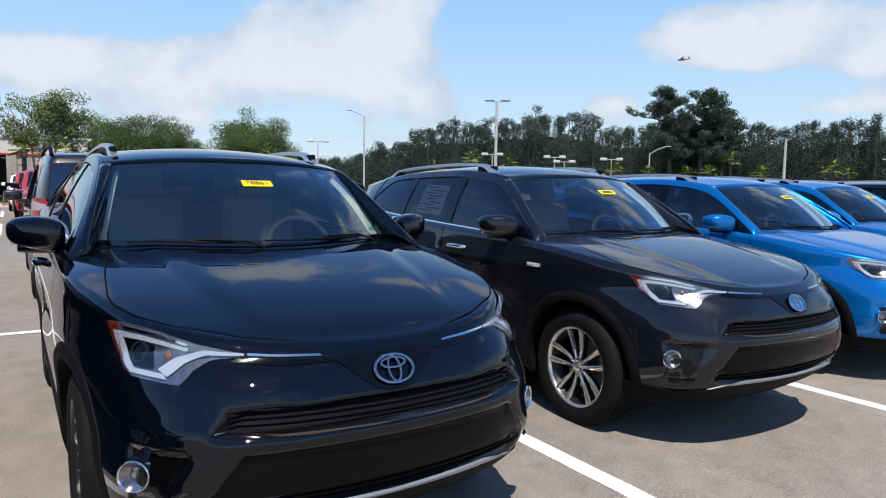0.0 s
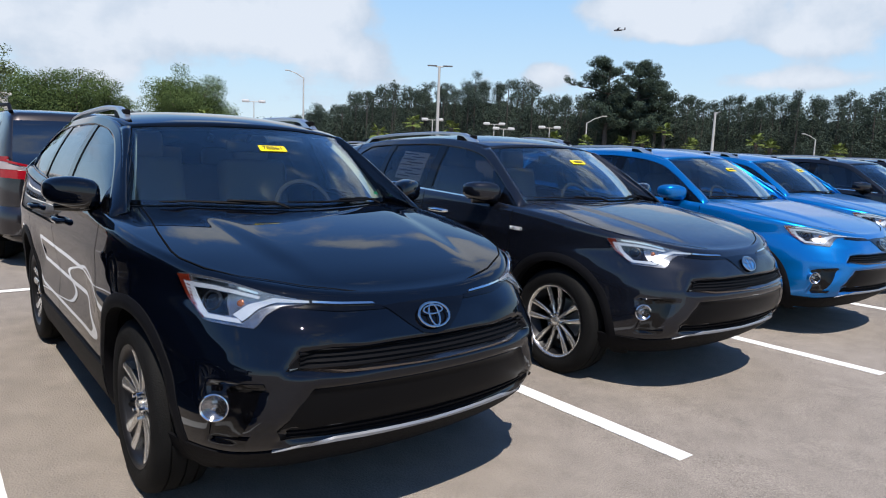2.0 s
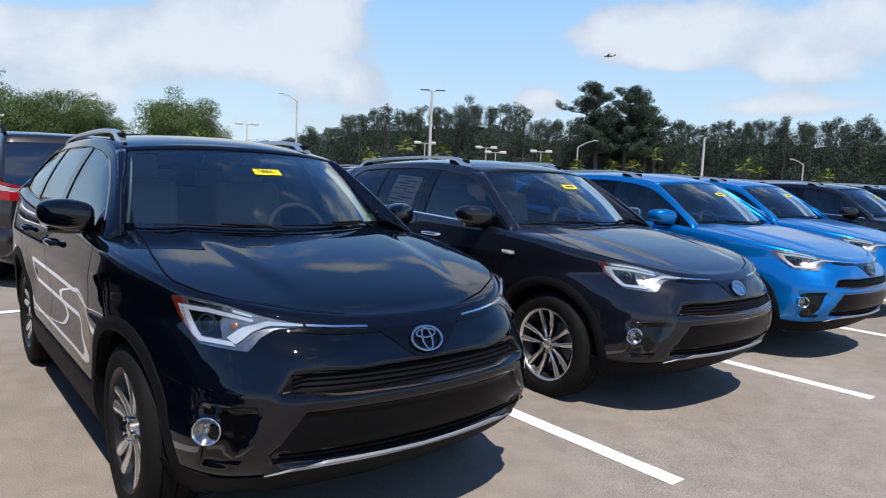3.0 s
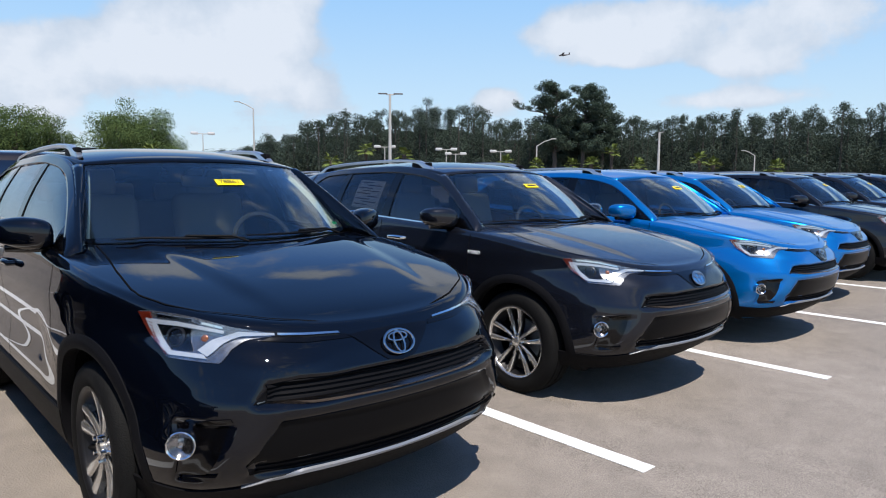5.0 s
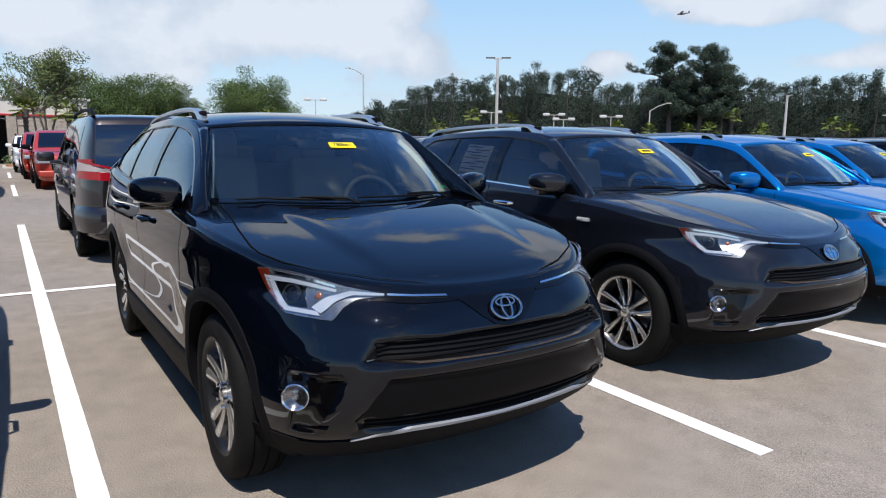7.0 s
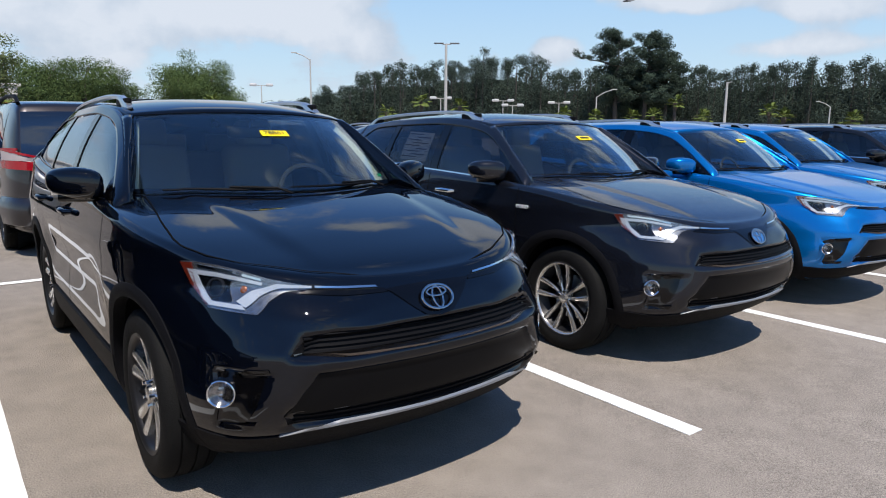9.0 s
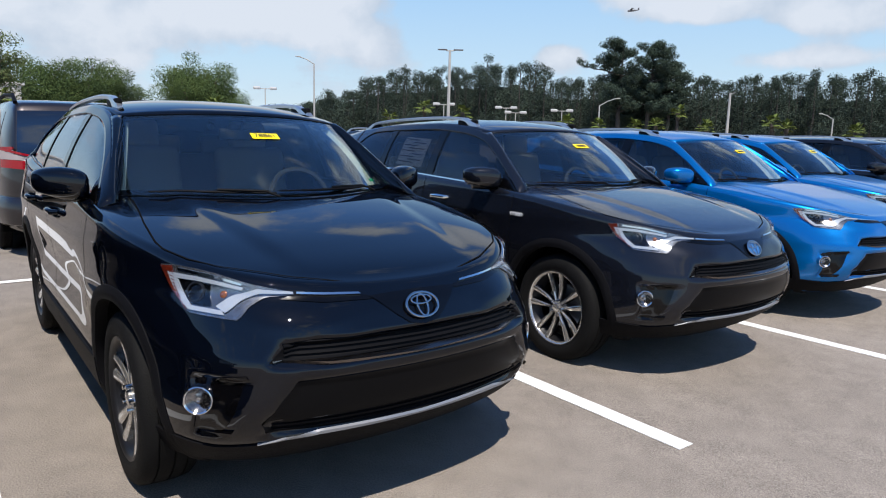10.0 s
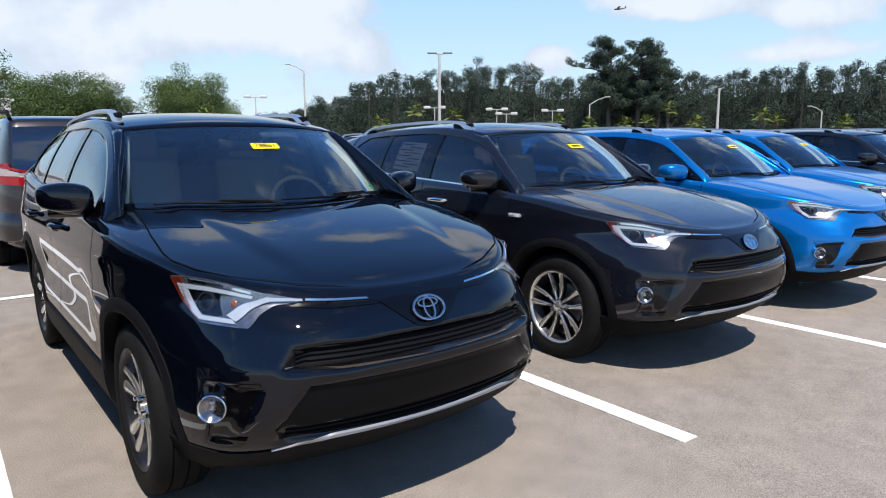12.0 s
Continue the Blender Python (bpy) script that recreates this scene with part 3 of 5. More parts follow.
def build_suv(paint, style, label, sticker="78861", hybrid=False, window_paper=True):
    car = new("suv")
    tagged(car, label, "car")
    P, K, G = M[paint], M["plastic"], M["gloss_black"]
    part("body", shell_mesh(), P, car, sharp=0)
    # floor and inner wheel houses
    bm = bmesh.new()
    rows = []
    for th in thetas(60):
        x, y = outline(th, 0.26, 0.09)
        rows.append([(0, y, 0.25), (x, y, 0.25)])
    grid(bm, rows, mirror=True)
    part("underbody", bm, M["under"], car)
    for wy in (0.0, 2.66):
        bm = bmesh.new()
        rows = []
        for a in span(-0.2, math.pi + 0.2, 20):
            y, z = wy + 0.42 * math.cos(a), 0.36 + 0.42 * math.sin(a)
            rows.append([(0.55, y, z), (side_x(y, z) - 0.012, y, z)])
        grid(bm, rows)
        c = bm.verts.new((0.55, wy, 0.3))
        vs = [bm.verts.new((0.55, wy + 0.425 * math.cos(a), 0.36 + 0.425 * math.sin(a))) for a in span(-0.2, math.pi + 0.2, 20)]
        for a, b in zip(vs, vs[1:]):
            bm.faces.new((c, a, b))
        pair("wheel_house", bm, M["under"], car)
        pair("arch_trim", arc_band(wy, 0.412, 0.47, -0.30, math.pi + 0.30, 0.012), K, car, "black plastic arch trim")
    pair("sill_trim", side_patch(curve_pts([(0.42, 0.42), (2.22, 0.42)], 30), [(0.42, 0.26), (2.22, 0.26)], 0.012, 0.04), K, car, "black plastic sill")
    part("roof", roof_mesh(), P, car, sharp=0)
    # cabin frame
    hi = lambda y: edge_z(y)
    low_frame = lambda y: max(belt(y) - 0.004, edge_z(y) - 0.05)
    pair("roof_frame", cabin_patch(span(0.40, 3.5, 70), low_frame, hi, 0.0, 0.03, 5), P, car, sharp=0)
    pill = lambda y: belt(y) - 0.006
    pair("rear_pillar", cabin_patch(span(2.98, 3.5, 12), pill, hi, 0.001, 0.03), P, car, sharp=0)
    gl_lo, gl_hi = lambda y: belt(y) + 0.004, lambda y: edge_z(y) - 0.046
    pair("front_door_glass", cabin_patch(span(0.56, 1.49, 26), gl_lo, lambda y: max(gl_hi(y), gl_lo(y) + 0.004), -0.008, 0.005), M["side_glass"], car, "tinted door glass")
    pair("middle_pillar", cabin_patch(span(1.485, 1.585, 4), pill, gl_hi, -0.002, 0.03), G, car)
    pair("rear_door_glass", cabin_patch(span(1.58, 2.28, 20), gl_lo, gl_hi, -0.008, 0.005), M["dark_glass"], car, "dark privacy glass")
    pair("quarter_pillar", cabin_patch(span(2.28, 2.36, 3), pill, gl_hi, -0.002, 0.03), G, car)
    pair("quarter_glass", cabin_patch(span(2.35, 2.98, 16), gl_lo, lambda y: gl_hi(y) - 0.28 * max(0, (y - 2.7) / 0.28) ** 2 * 0.55, -0.008, 0.005), M["dark_glass"], car, "dark privacy glass")
    pair("quarter_panel", cabin_patch(span(2.7, 2.99, 8), lambda y: gl_hi(y) - 0.28 * max(0, (y - 2.7) / 0.28) ** 2 * 0.55, gl_hi, 0.0, 0.03), P, car)
    pair("mirror_panel", cabin_patch(span(0.40, 0.62, 6), pill, lambda y: max(gl_hi(y), belt(y) + 0.002), -0.001, 0.02), G, car)
    pair("belt_moulding", cabin_patch(span(0.5, 3.0, 40), lambda y: belt(y) - 0.012, lambda y: belt(y) + 0.008, 0.006, 0.02, 2), M["chrome"] if hybrid else G, car)
    # tail
    rows = []
    for t in span(0, 1, 8):
        row = []
        for a in span(-1, 1, 16):
            xb = 0.83 * a
            b = Vector((xb, tail_y(1.2) - 0.05 - 0.12 * abs(a) ** 3, 1.19))
            xt = 0.58 * a
            h = Vector((xt, 3.5 - 0.06 * a * a, roof_z(xt, 3.5)))
            row.append(tuple(b.lerp(h, t)))
        rows.append(row)
    part("tailgate", slab(rows, lambda p: (p[0], p[1] - 0.03, p[2])), P, car)
    # windscreen, its black border and wipers
    A = span(-1, 1, 24)
    part("windscreen", slab([[screen_point(a, t) for a in A] for t in span(0.0, 1.0, 14)], lambda p: (p[0], p[1] + 0.004, p[2] - 0.003)), M["glass"], car, "clear windscreen")
    bm = slab([[screen_point(a, t, -0.006) for a in A] for t in (0.0, 0.055)], lambda p: (p[0], p[1] + 0.003, p[2]))
    part("screen_border", bm, G, car)
    part("header_border", slab([[screen_point(a, t, 0.004) for a in A] for t in (1.005, 1.0)], lambda p: (p[0], p[1] + 0.01, p[2])), G, car)
    for sgn in (1, -1):
        rows = []
        for t in span(0, 1, 14):
            a = Vector(screen_point(0.985 * sgn, t, 0.004))
            y = 0.40 + (1.03 - 0.40) * t
            z = edge_z(y)
            b = Vector((glass_x(y, z) * sgn, y, z))
            rows.append([tuple(a.lerp(b, k) + Vector((0, -0.5, 0.5)) * (0.018 * math.sin(math.pi * k))) for k in span(0, 1, 5)])
        part("front_pillar", slab(rows, lambda p: (p[0] - 0.02 * sgn, p[1] + 0.02, p[2] - 0.01)), P, car, sharp=0)
        rows = []
        for t in span(0.03, 0.97, 10):
            e = Vector(screen_point(0.992 * sgn, t, -0.010))
            rows.append([tuple(e + Vector((-0.048 * sgn * k, 0.06 * k, -0.015 * k))) for k in (0.0, 0.4, 1.0)])
        part("pillar_trim", slab(rows, lambda p: (p[0] + 0.006 * sgn, p[1] + 0.006, p[2])), M["trim_beige"], car, "pale grey pillar lining")
    rows = []
    for x in span(-0.80, 0.80, 32):
        y0, y1 = cowl_y(x) - 0.06, cowl_y(x) + 0.015
        rows.append([(x, y0, hood_z(x, y0) - 0.018), (x, (y0 + y1) / 2, hood_z(x, y0) - 0.016), (x, y1, hood_z(x, y1) - 0.004)])
    part("cowl", slab(rows, lambda p: (p[0], p[1], p[2] - 0.03)), K, car, "black plastic cowl")
    for x0, x1, t0, t1 in ((0.56, -0.06, 0.006, 0.028), (-0.08, -0.62, 0.004, 0.012)):
        bm = bmesh.new()
        pts = [Vector(screen_point((x0 + (x1 - x0) * t) / 0.745, t0 + (t1 - t0) * t, 0.014)) for t in span(0, 1, 12)]
        tube(bm, pts, [0.007 - 0.003 * abs(2 * t - 1) for t in span(0, 1, 12)], 6)
        arm = [pts[0] + Vector((0.0, -0.05, -0.015)), pts[0] + Vector((-0.06 if x1 < x0 else 0.06, -0.02, 0.012)), pts[6] + Vector((0, 0, 0.012))]
        tube(bm, curve_pts([tuple(p) for p in arm], 8), 0.0065, 6)
        part("wiper", bm, K, car, "black wiper")
    # roof rails
    for sgn in (1, -1):
        bm = bmesh.new()
        rows = []
        ys = span(1.22, 3.10, 44)
        for y in ys:
            t = (y - 1.22) / 1.88
            lift = 0.048 * min(1, (t / 0.09) ** 0.6, ((1 - t) / 0.12) ** 0.6) + 0.004
            x = (edge_x(y) - 0.075)
            zb = roof_z(x, y)
            hw = 0.021
            th = 0.024 if 0.1 < t < 0.9 else 0.024 + 0.04 * min(1, abs(t - (0.1 if t < 0.5 else 0.9)) / 0.07)
            zt = zb + lift
            rows.append([(sgn * (x + dx * hw), y, zt + dz * th) for dx, dz in ((-1, -1.0), (-1, -0.3), (-0.6, 0), (0.6, 0), (1, -0.3), (1, -1.0))])
        grid(bm, rows, closed=True)
        ends = list(bm.verts)
        bm.faces.new(ends[:6]), bm.faces.new(ends[-6:])
        bmesh.ops.recalc_face_normals(bm, faces=bm.faces)
        rail = part("roof_rail", bm, M["silver"], car, "silver roof rail")
        for y in (1.37, 2.94):
            bm = bmesh.new()
            x = edge_x(y) - 0.075
            box(bm, (sgn * x, y, roof_z(x, y) + 0.012), (0.034, 0.24, 0.05), 0.01)
            part("rail_foot", bm, K, rail)
    # door seams, handles, mirrors
    for y in (0.44, 1.53, 2.36):
        pts = [(y + (0.10 if y > 2 else -0.02) * math.sin((z - 0.4) * 2), z) for z in span(0.43 if y < 2 else 0.80, belt(y) - 0.012, 14)]
        bm = grid(bmesh.new(), [[on_side(a - 0.0025, z, 0.0015), on_side(a + 0.0025, z, 0.0015)] for a, z in pts])
        pair("door_seam", bm, M["under"], car)
    edge = curve_pts([(0.70, 0.50), (0.757, -0.047), (0.775, -0.33), (0.77, -0.42), (0.72, -0.53), (0.64, -0.612), (0.445, -0.703), (0.26, -0.746), (0.0, -0.765)], 70)
    edge = [(x, y + sweep(x, y - 0.1)) for x, y in edge]
    rows = []
    for k, (x, y) in enumerate(edge):
        a, c = edge[max(0, k - 1)], edge[min(70, k + 1)]
        dx, dy = c[0] - a[0], c[1] - a[1]
        L = math.hypot(dx, dy)
        nx, ny = -dy / L * 0.003, dx / L * 0.003
        rows.append([(x - nx, y - ny, hood_z(x - nx, y - ny) + 0.0025), (x + nx, y + ny, hood_z(x + nx, y + ny) + 0.0025)])
    pair("bonnet_gap", grid(bmesh.new(), rows), M["under"], car)
    for sgn in (1, -1):
        for y in (1.26, 2.18):
            bm = bmesh.new()
            p = on_side(y, 1.005)
            tube(bm, [(sgn * (p[0] - 0.002), y - 0.10, 1.005), (sgn * (p[0] + 0.03), y - 0.085, 1.005), (sgn * (p[0] + 0.036), y, 1.007), (sgn * (p[0] + 0.03), y + 0.085, 1.005), (sgn * (p[0] - 0.002), y + 0.10, 1.005)], [0.012, 0.016, 0.017, 0.016, 0.012], 10)
            part("door_handle", bm, P if not hybrid else M["chrome"], car)
    for sgn in (1, -1):
        bm = bmesh.new()
        bmesh.ops.create_uvsphere(bm, u_segments=28, v_segments=18, radius=1)
        for v in bm.verts:
            x, y, z = v.co
            f = lambda q, e: math.copysign(abs(q) ** e, q)
            x, y, z = f(x, 0.62), f(y, 0.75), f(z, 0.6)
            if y > 0.55:
                y = 0.55
            taper = 1 - 0.22 * max(0, x)
            v.co = (sgn * (0.955 + 0.112 * x), 0.70 + 0.085 * y + 0.05 * x, 1.19 + 0.075 * z * taper + 0.01 * x)
        mir = part("door_mirror", bm, P, car, "body-coloured door mirror")
        bm = bmesh.new()
        box(bm, (sgn * 0.955, 0.752, 1.19), (0.19, 0.006, 0.115), 0.003)
        part("mirror_glass", bm, M["chrome"], mir)
        bm = bmesh.new()
        tube(bm, [(sgn * 0.83, 0.66, 1.115), (sgn * 0.88, 0.68, 1.125), (sgn * 0.93, 0.70, 1.128), (sgn * 1.02, 0.73, 1.125)], [0.03, 0.025, 0.03, 0.022], 10)
        part("mirror_foot", bm, G, mir)
    front_parts(car, P, hybrid)
    # inside
    bm = bmesh.new()
    rows = []
    for x in span(-0.72, 0.72, 20):
        yc = cowl_y(x)
        rows.append([(x, yc - 0.02, 1.04), (x, yc + 0.12, 1.075 - 0.03 * abs(x)), (x, yc + 0.45, 1.06 - 0.03 * abs(x)), (x, yc + 0.52, 1.02), (x, yc + 0.5, 0.75)])
    part("dashboard", slab(rows, lambda p: (p[0], p[1], p[2] - 0.02)), M["dash"], car)
    ring = ring_mesh(0.185, 0.185, 0.016)
    ring.transform(Matrix.Translation((0.36, 0.93, 1.06)) @ pose(0, 0, 0, -24, 0, 0))
    box(ring, (0, 0, 0), (0.14, 0.03, 0.12), 0.02, Matrix.Translation((0.36, 0.935, 1.05)) @ pose(0, 0, 0, -24, 0, 0))
    box(ring, (0, 0, 0), (0.34, 0.015, 0.03), 0.005, Matrix.Translation((0.36, 0.935, 1.05)) @ pose(0, 0, 0, -24, 0, 0))
    part("steering_wheel", ring, M["dash"], car)
    for sgn in (1, -1):
        bm = bmesh.new()
        box(bm, (0.36 * sgn, 1.38, 0.70), (0.5, 0.52, 0.16), 0.05, seg=3)
        box(bm, (0, 0, 0.0), (0.48, 0.14, 0.66), 0.055, Matrix.Translation((0.36 * sgn, 1.70, 1.02)) @ pose(0, 0, 0, -14, 0, 0), seg=3)
        box(bm, (0, 0, 0), (0.26, 0.10, 0.19), 0.045, Matrix.Translation((0.36 * sgn, 1.80, 1.42)) @ pose(0, 0, 0, -8, 0, 0), seg=3)
        tube(bm, [(0.36 * sgn - 0.06, 1.77, 1.27), (0.36 * sgn - 0.06, 1.80, 1.38)], 0.007, 6)
        tube(bm, [(0.36 * sgn + 0.06, 1.77, 1.27), (0.36 * sgn + 0.06, 1.80, 1.38)], 0.007, 6)
        part("front_seat", bm, M["seat"], car, "dark grey cloth seat")
    bm = bmesh.new()
    box(bm, (0, 2.25, 0.64), (1.2, 0.5, 0.18), 0.05, seg=3)
    box(bm, (0, 2.52, 0.98), (1.2, 0.14, 0.6), 0.05, seg=3)
    for x in (-0.4, 0, 0.4):
        box(bm, (x, 2.56, 1.34), (0.24, 0.09, 0.14), 0.035, seg=3)
    part("rear_seat", bm, M["seat"], car)
    bm = bmesh.new()
    box(bm, (0, 0.96, 1.43), (0.25, 0.035, 0.065), 0.015)
    tube(bm, [(0, 0.96, 1.45), (0, 0.90, 1.505)], 0.012, 8)
    part("rear_view_mirror", bm, M["dash"], car)
    # paper in the windows
    if sticker:
        a0 = STICKER_A
        rows = [[screen_point(a0 + da, STICKER_T + dt, 0.004) for da in span(0, 0.235, 6)] for dt in (-0.04, 0.04)]
        st = part("windscreen_sticker", slab(rows, lambda p: (p[0], p[1] + 0.001, p[2])), M["yellow"], car, "bright yellow paper sticker")
        c = Vector(screen_point(a0 + 0.117, STICKER_T, 0.0065))
        r = (Vector(screen_point(a0 + 0.2, STICKER_T, 0.0065)) - Vector(screen_point(a0 + 0.06, STICKER_T, 0.0065))).normalized()
        u = (Vector(screen_point(a0 + 0.117, STICKER_T + 0.05, 0.0065)) - c).normalized()
        n = r.cross(u)
        if sticker == "bar":
            bar = bmesh.new()
            box(bar, (0, 0, 0), (0.10, 0.022, 0.001))
            me = bpy.data.meshes.new("bar")
            bar.to_mesh(me)
            bar.free()
        else:
            me = text_mesh(sticker, 0.05)
        me.transform(Matrix(((r.x, u.x, n.x, c.x), (r.y, u.y, n.y, c.y), (r.z, u.z, n.z, c.z), (0, 0, 0, 1))))
        me.materials.append(M["ink"])
        t = new("sticker_number", me)
        t.parent = st
    rows = [[screen_point(0.845 + da, 0.10 + dt, -0.008) for da in (0, 0.03, 0.06)] for dt in (0, 0.035)]
    part("corner_sticker", slab(rows, lambda p: (p[0], p[1] + 0.001, p[2])), M["green"], car, "small green paper sticker")
    if window_paper:
        bm = cabin_patch(span(1.70, 2.10, 8), lambda y: belt(y) + 0.05, lambda y: belt(y) + 0.29, -0.02, 0.001, 4, mirror=False)
        bm.transform(Matrix.Diagonal((-1, 1, 1, 1)))
        bmesh.ops.recalc_face_normals(bm, faces=bm.faces)
        sh = part("price_sheet", bm, M["paper"], car, "printed paper sheet inside the rear door glass")
        bm = bmesh.new()
        for k in range(9):
            z0 = 0.075 + k * 0.024
            y0, y1 = (1.74, 1.90 + 0.05 * ((k * 7) % 3)) if k % 2 else (1.86, 2.08)
            rows = [[(-(glass_x(y, belt(y) + z0 + dz) - 0.018), y, belt(y) + z0 + dz) for y in span(y0, y1, 4)] for dz in (0, 0.008)]
            grid(bm, rows)
        part("print_line", bm, M["ink"], sh)
    add_wheels(car, style)
    return car


def roof_mesh():
    rows = []
    for t in span(0, 1, 40):
        row = []
        for a in span(-1, 1, 32):
            y0 = header_y(0.615 * a)
            y = y0 + (3.5 - y0) * t
            w = edge_x(y)
            x = w * a if t > 0.12 else (0.615 + (w - 0.615) * t / 0.12) * a
            row.append((x, y, roof_z(x, y)))
        rows.append(row)
    return slab(rows, lambda p: (p[0], p[1], p[2] - 0.03))


def front_parts(car, P, hybrid):
    K, G, C = M["plastic"], M["gloss_black"], M["chrome"]
    # head lamps: bowl, white light guide, amber corner, lens
    HL_UP = [(0.785, 0.966), (0.759, 0.970), (0.71, 0.966), (0.663, 0.955), (0.58, 0.926), (0.453, 0.896)]
    HL_LO = [(0.785, 0.955), (0.766, 0.885), (0.747, 0.819), (0.671, 0.812), (0.636, 0.81), (0.595, 0.852), (0.541, 0.880), (0.453, 0.888)]
    bowls = pair("head_lamp", front_patch(HL_UP, HL_LO, 0.004, 0.004, 44, 10), M["lamp_bowl"], car, "clear head lamp with white light guide")
    pieces = [("light_guide", [(0.757, 0.942), (0.71, 0.940), (0.663, 0.930), (0.595, 0.912)], [(0.753, 0.926), (0.71, 0.925), (0.663, 0.917), (0.6, 0.902)], "white_lamp", 0.010, 20, 2),
              ("light_guide", [(0.771, 0.945), (0.757, 0.942), (0.751, 0.925)], [(0.753, 0.845), (0.745, 0.832), (0.735, 0.838)], "white_lamp", 0.010, 8, 8),
              ("light_guide", [(0.745, 0.842), (0.71, 0.840), (0.667, 0.836)], [(0.745, 0.828), (0.71, 0.826), (0.663, 0.822)], "white_lamp", 0.010, 12, 2),
              ("light_guide", [(0.678, 0.846), (0.624, 0.884), (0.56, 0.908), (0.455, 0.898)], [(0.660, 0.829), (0.612, 0.865), (0.553, 0.893), (0.455, 0.890)], "white_lamp", 0.011, 18, 3),
              ("corner_reflector", [(0.784, 0.963), (0.762, 0.967)], [(0.766, 0.884), (0.749, 0.826)], "amber", 0.010, 4, 12),
              ("light_bar", [(0.749, 0.962), (0.678, 0.952), (0.6, 0.926)], [(0.749, 0.953), (0.678, 0.942), (0.6, 0.918)], "chrome", 0.008, 18, 1),
              ("dark_bowl", [(0.749, 0.924), (0.706, 0.922), (0.678, 0.914)], [(0.735, 0.846), (0.706, 0.844), (0.688, 0.846)], "gloss_black", 0.006, 10, 6)]
    for name, up, lo, mt, out, n, m in pieces:
        bm = front_patch(up, lo, out, 0.005, n, m)
        a, c = pair(name, bm, M[mt], bowls[0])
        c.parent = bowls[1]
    for sgn, lamp in zip((1, -1), bowls):
        m = front_pose(sgn * 0.714, 0.884, 0.006)
        bm = lathe([(0.0, 0.040), (-0.006, 0.039), (-0.008, 0.031), (-0.004, 0.029)], 28, "Y")
        bm.transform(m)
        part("projector_ring", bm, M["rim_dark"], lamp)
        bm = lathe([(-0.012, 0.0), (-0.010, 0.015), (-0.002, 0.028)], 28, "Y")
        bm.transform(m)
        part("projector_lens", bm, G, lamp)
        m = front_pose(sgn * 0.649, 0.885, 0.006)
        bm = lathe([(-0.004, 0.0), (-0.002, 0.010), (0.0, 0.013)], 20, "Y")
        bm.transform(m)
        part("turn_bulb", bm, M["bulb"], lamp)
    a, c = pair("lamp_lens", front_patch(HL_UP, HL_LO, 0.018, 0.003, 44, 10), M["lens"], bowls[0])
    c.parent = bowls[1]
    # bright strips towards the emblem, dark bow round it
    pair("grille_strip", front_patch([(0.445, 0.898), (0.36, 0.890), (0.231, 0.880)], [(0.445, 0.890), (0.36, 0.880), (0.225, 0.873)], 0.010, 0.012, 14, 2), C, car, "chrome strip")
    pair("strip_shadow", front_patch([(0.453, 0.889), (0.36, 0.879), (0.20, 0.871)], [(0.50, 0.874), (0.36, 0.860), (0.19, 0.858)], 0.003, 0.004, 14, 2), G, car)
    part("emblem_bow", front_patch(both([(0.0, 0.872), (0.12, 0.87), (0.20, 0.866)]), both([(0.0, 0.757), (0.06, 0.765), (0.11, 0.80), (0.18, 0.858)]), 0.004, 0.006, 28, 6), G, car)
    m = front_pose(0.0, 0.818, 0.016)
    e = ring_mesh(0.070, 0.048, 0.0048)
    e.transform(m)
    em = part("emblem", e, M["emblem_chrome"], car, "chrome oval emblem")
    for rx, rz, dz in ((0.022, 0.043, -0.001), (0.044, 0.017, 0.020)):
        e = ring_mesh(rx, rz, 0.0036)
        e.transform(m @ Matrix.Translation((0, 0, dz)))
        part("emblem_ring", e, M["emblem_chrome"], em)
    if hybrid:
        e = lathe([(0.004, 0.0), (0.006, 0.05)], 32, "Y")
        e.transform(m @ Matrix.Diagonal((1.35, 1, 0.98, 1)))
        part("emblem_disc", e, M["badge_blue"], em)
    # lower grille with bars, bumper plate, intake, silver strip, valance
    part("lower_grille", front_patch(both([(0.0, 0.742), (0.30, 0.745), (0.45, 0.75), (0.52, 0.735)]), both([(0.0, 0.668), (0.40, 0.672), (0.58, 0.682)]), 0.003, 0.004, 44, 5), K, car, "black grille")
    for z in (0.683, 0.700, 0.717, 0.733):
        part("grille_bar", front_patch(both([(0.0, z + 0.004), (0.53, z + 0.008)]), both([(0.0, z - 0.003), (0.53, z + 0.001)]), 0.012, 0.01, 36, 1), K, car)
    part("bumper_strip", front_patch(both([(0.0, 0.672), (0.40, 0.676), (0.57, 0.688)]), both([(0.0, 0.665), (0.40, 0.669), (0.57, 0.681)]), 0.013, 0.013, 36, 1), M["dark_chrome"], car, "dark chrome strip")
    part("bumper_plate", front_patch(both([(0.0, 0.622), (0.40, 0.622), (0.50, 0.615)]), both([(0.0, 0.475), (0.45, 0.475), (0.60, 0.465)]), 0.003, 0.004, 40, 8), M["plate_black"], car, "matt dark bumper plate")
    part("lower_intake", front_patch(both([(0.0, 0.475), (0.45, 0.475), (0.60, 0.465)]), both([(0.0, 0.412), (0.45, 0.416), (0.58, 0.425)]), 0.002, 0.003, 36, 4), K, car, "black lower intake")
    for z in (0.432, 0.452):
        part("intake_bar", front_patch(both([(0.0, z + 0.004), (0.56, z + 0.010)]), both([(0.0, z - 0.004), (0.56, z + 0.003)]), 0.010, 0.01, 36, 1), K, car)
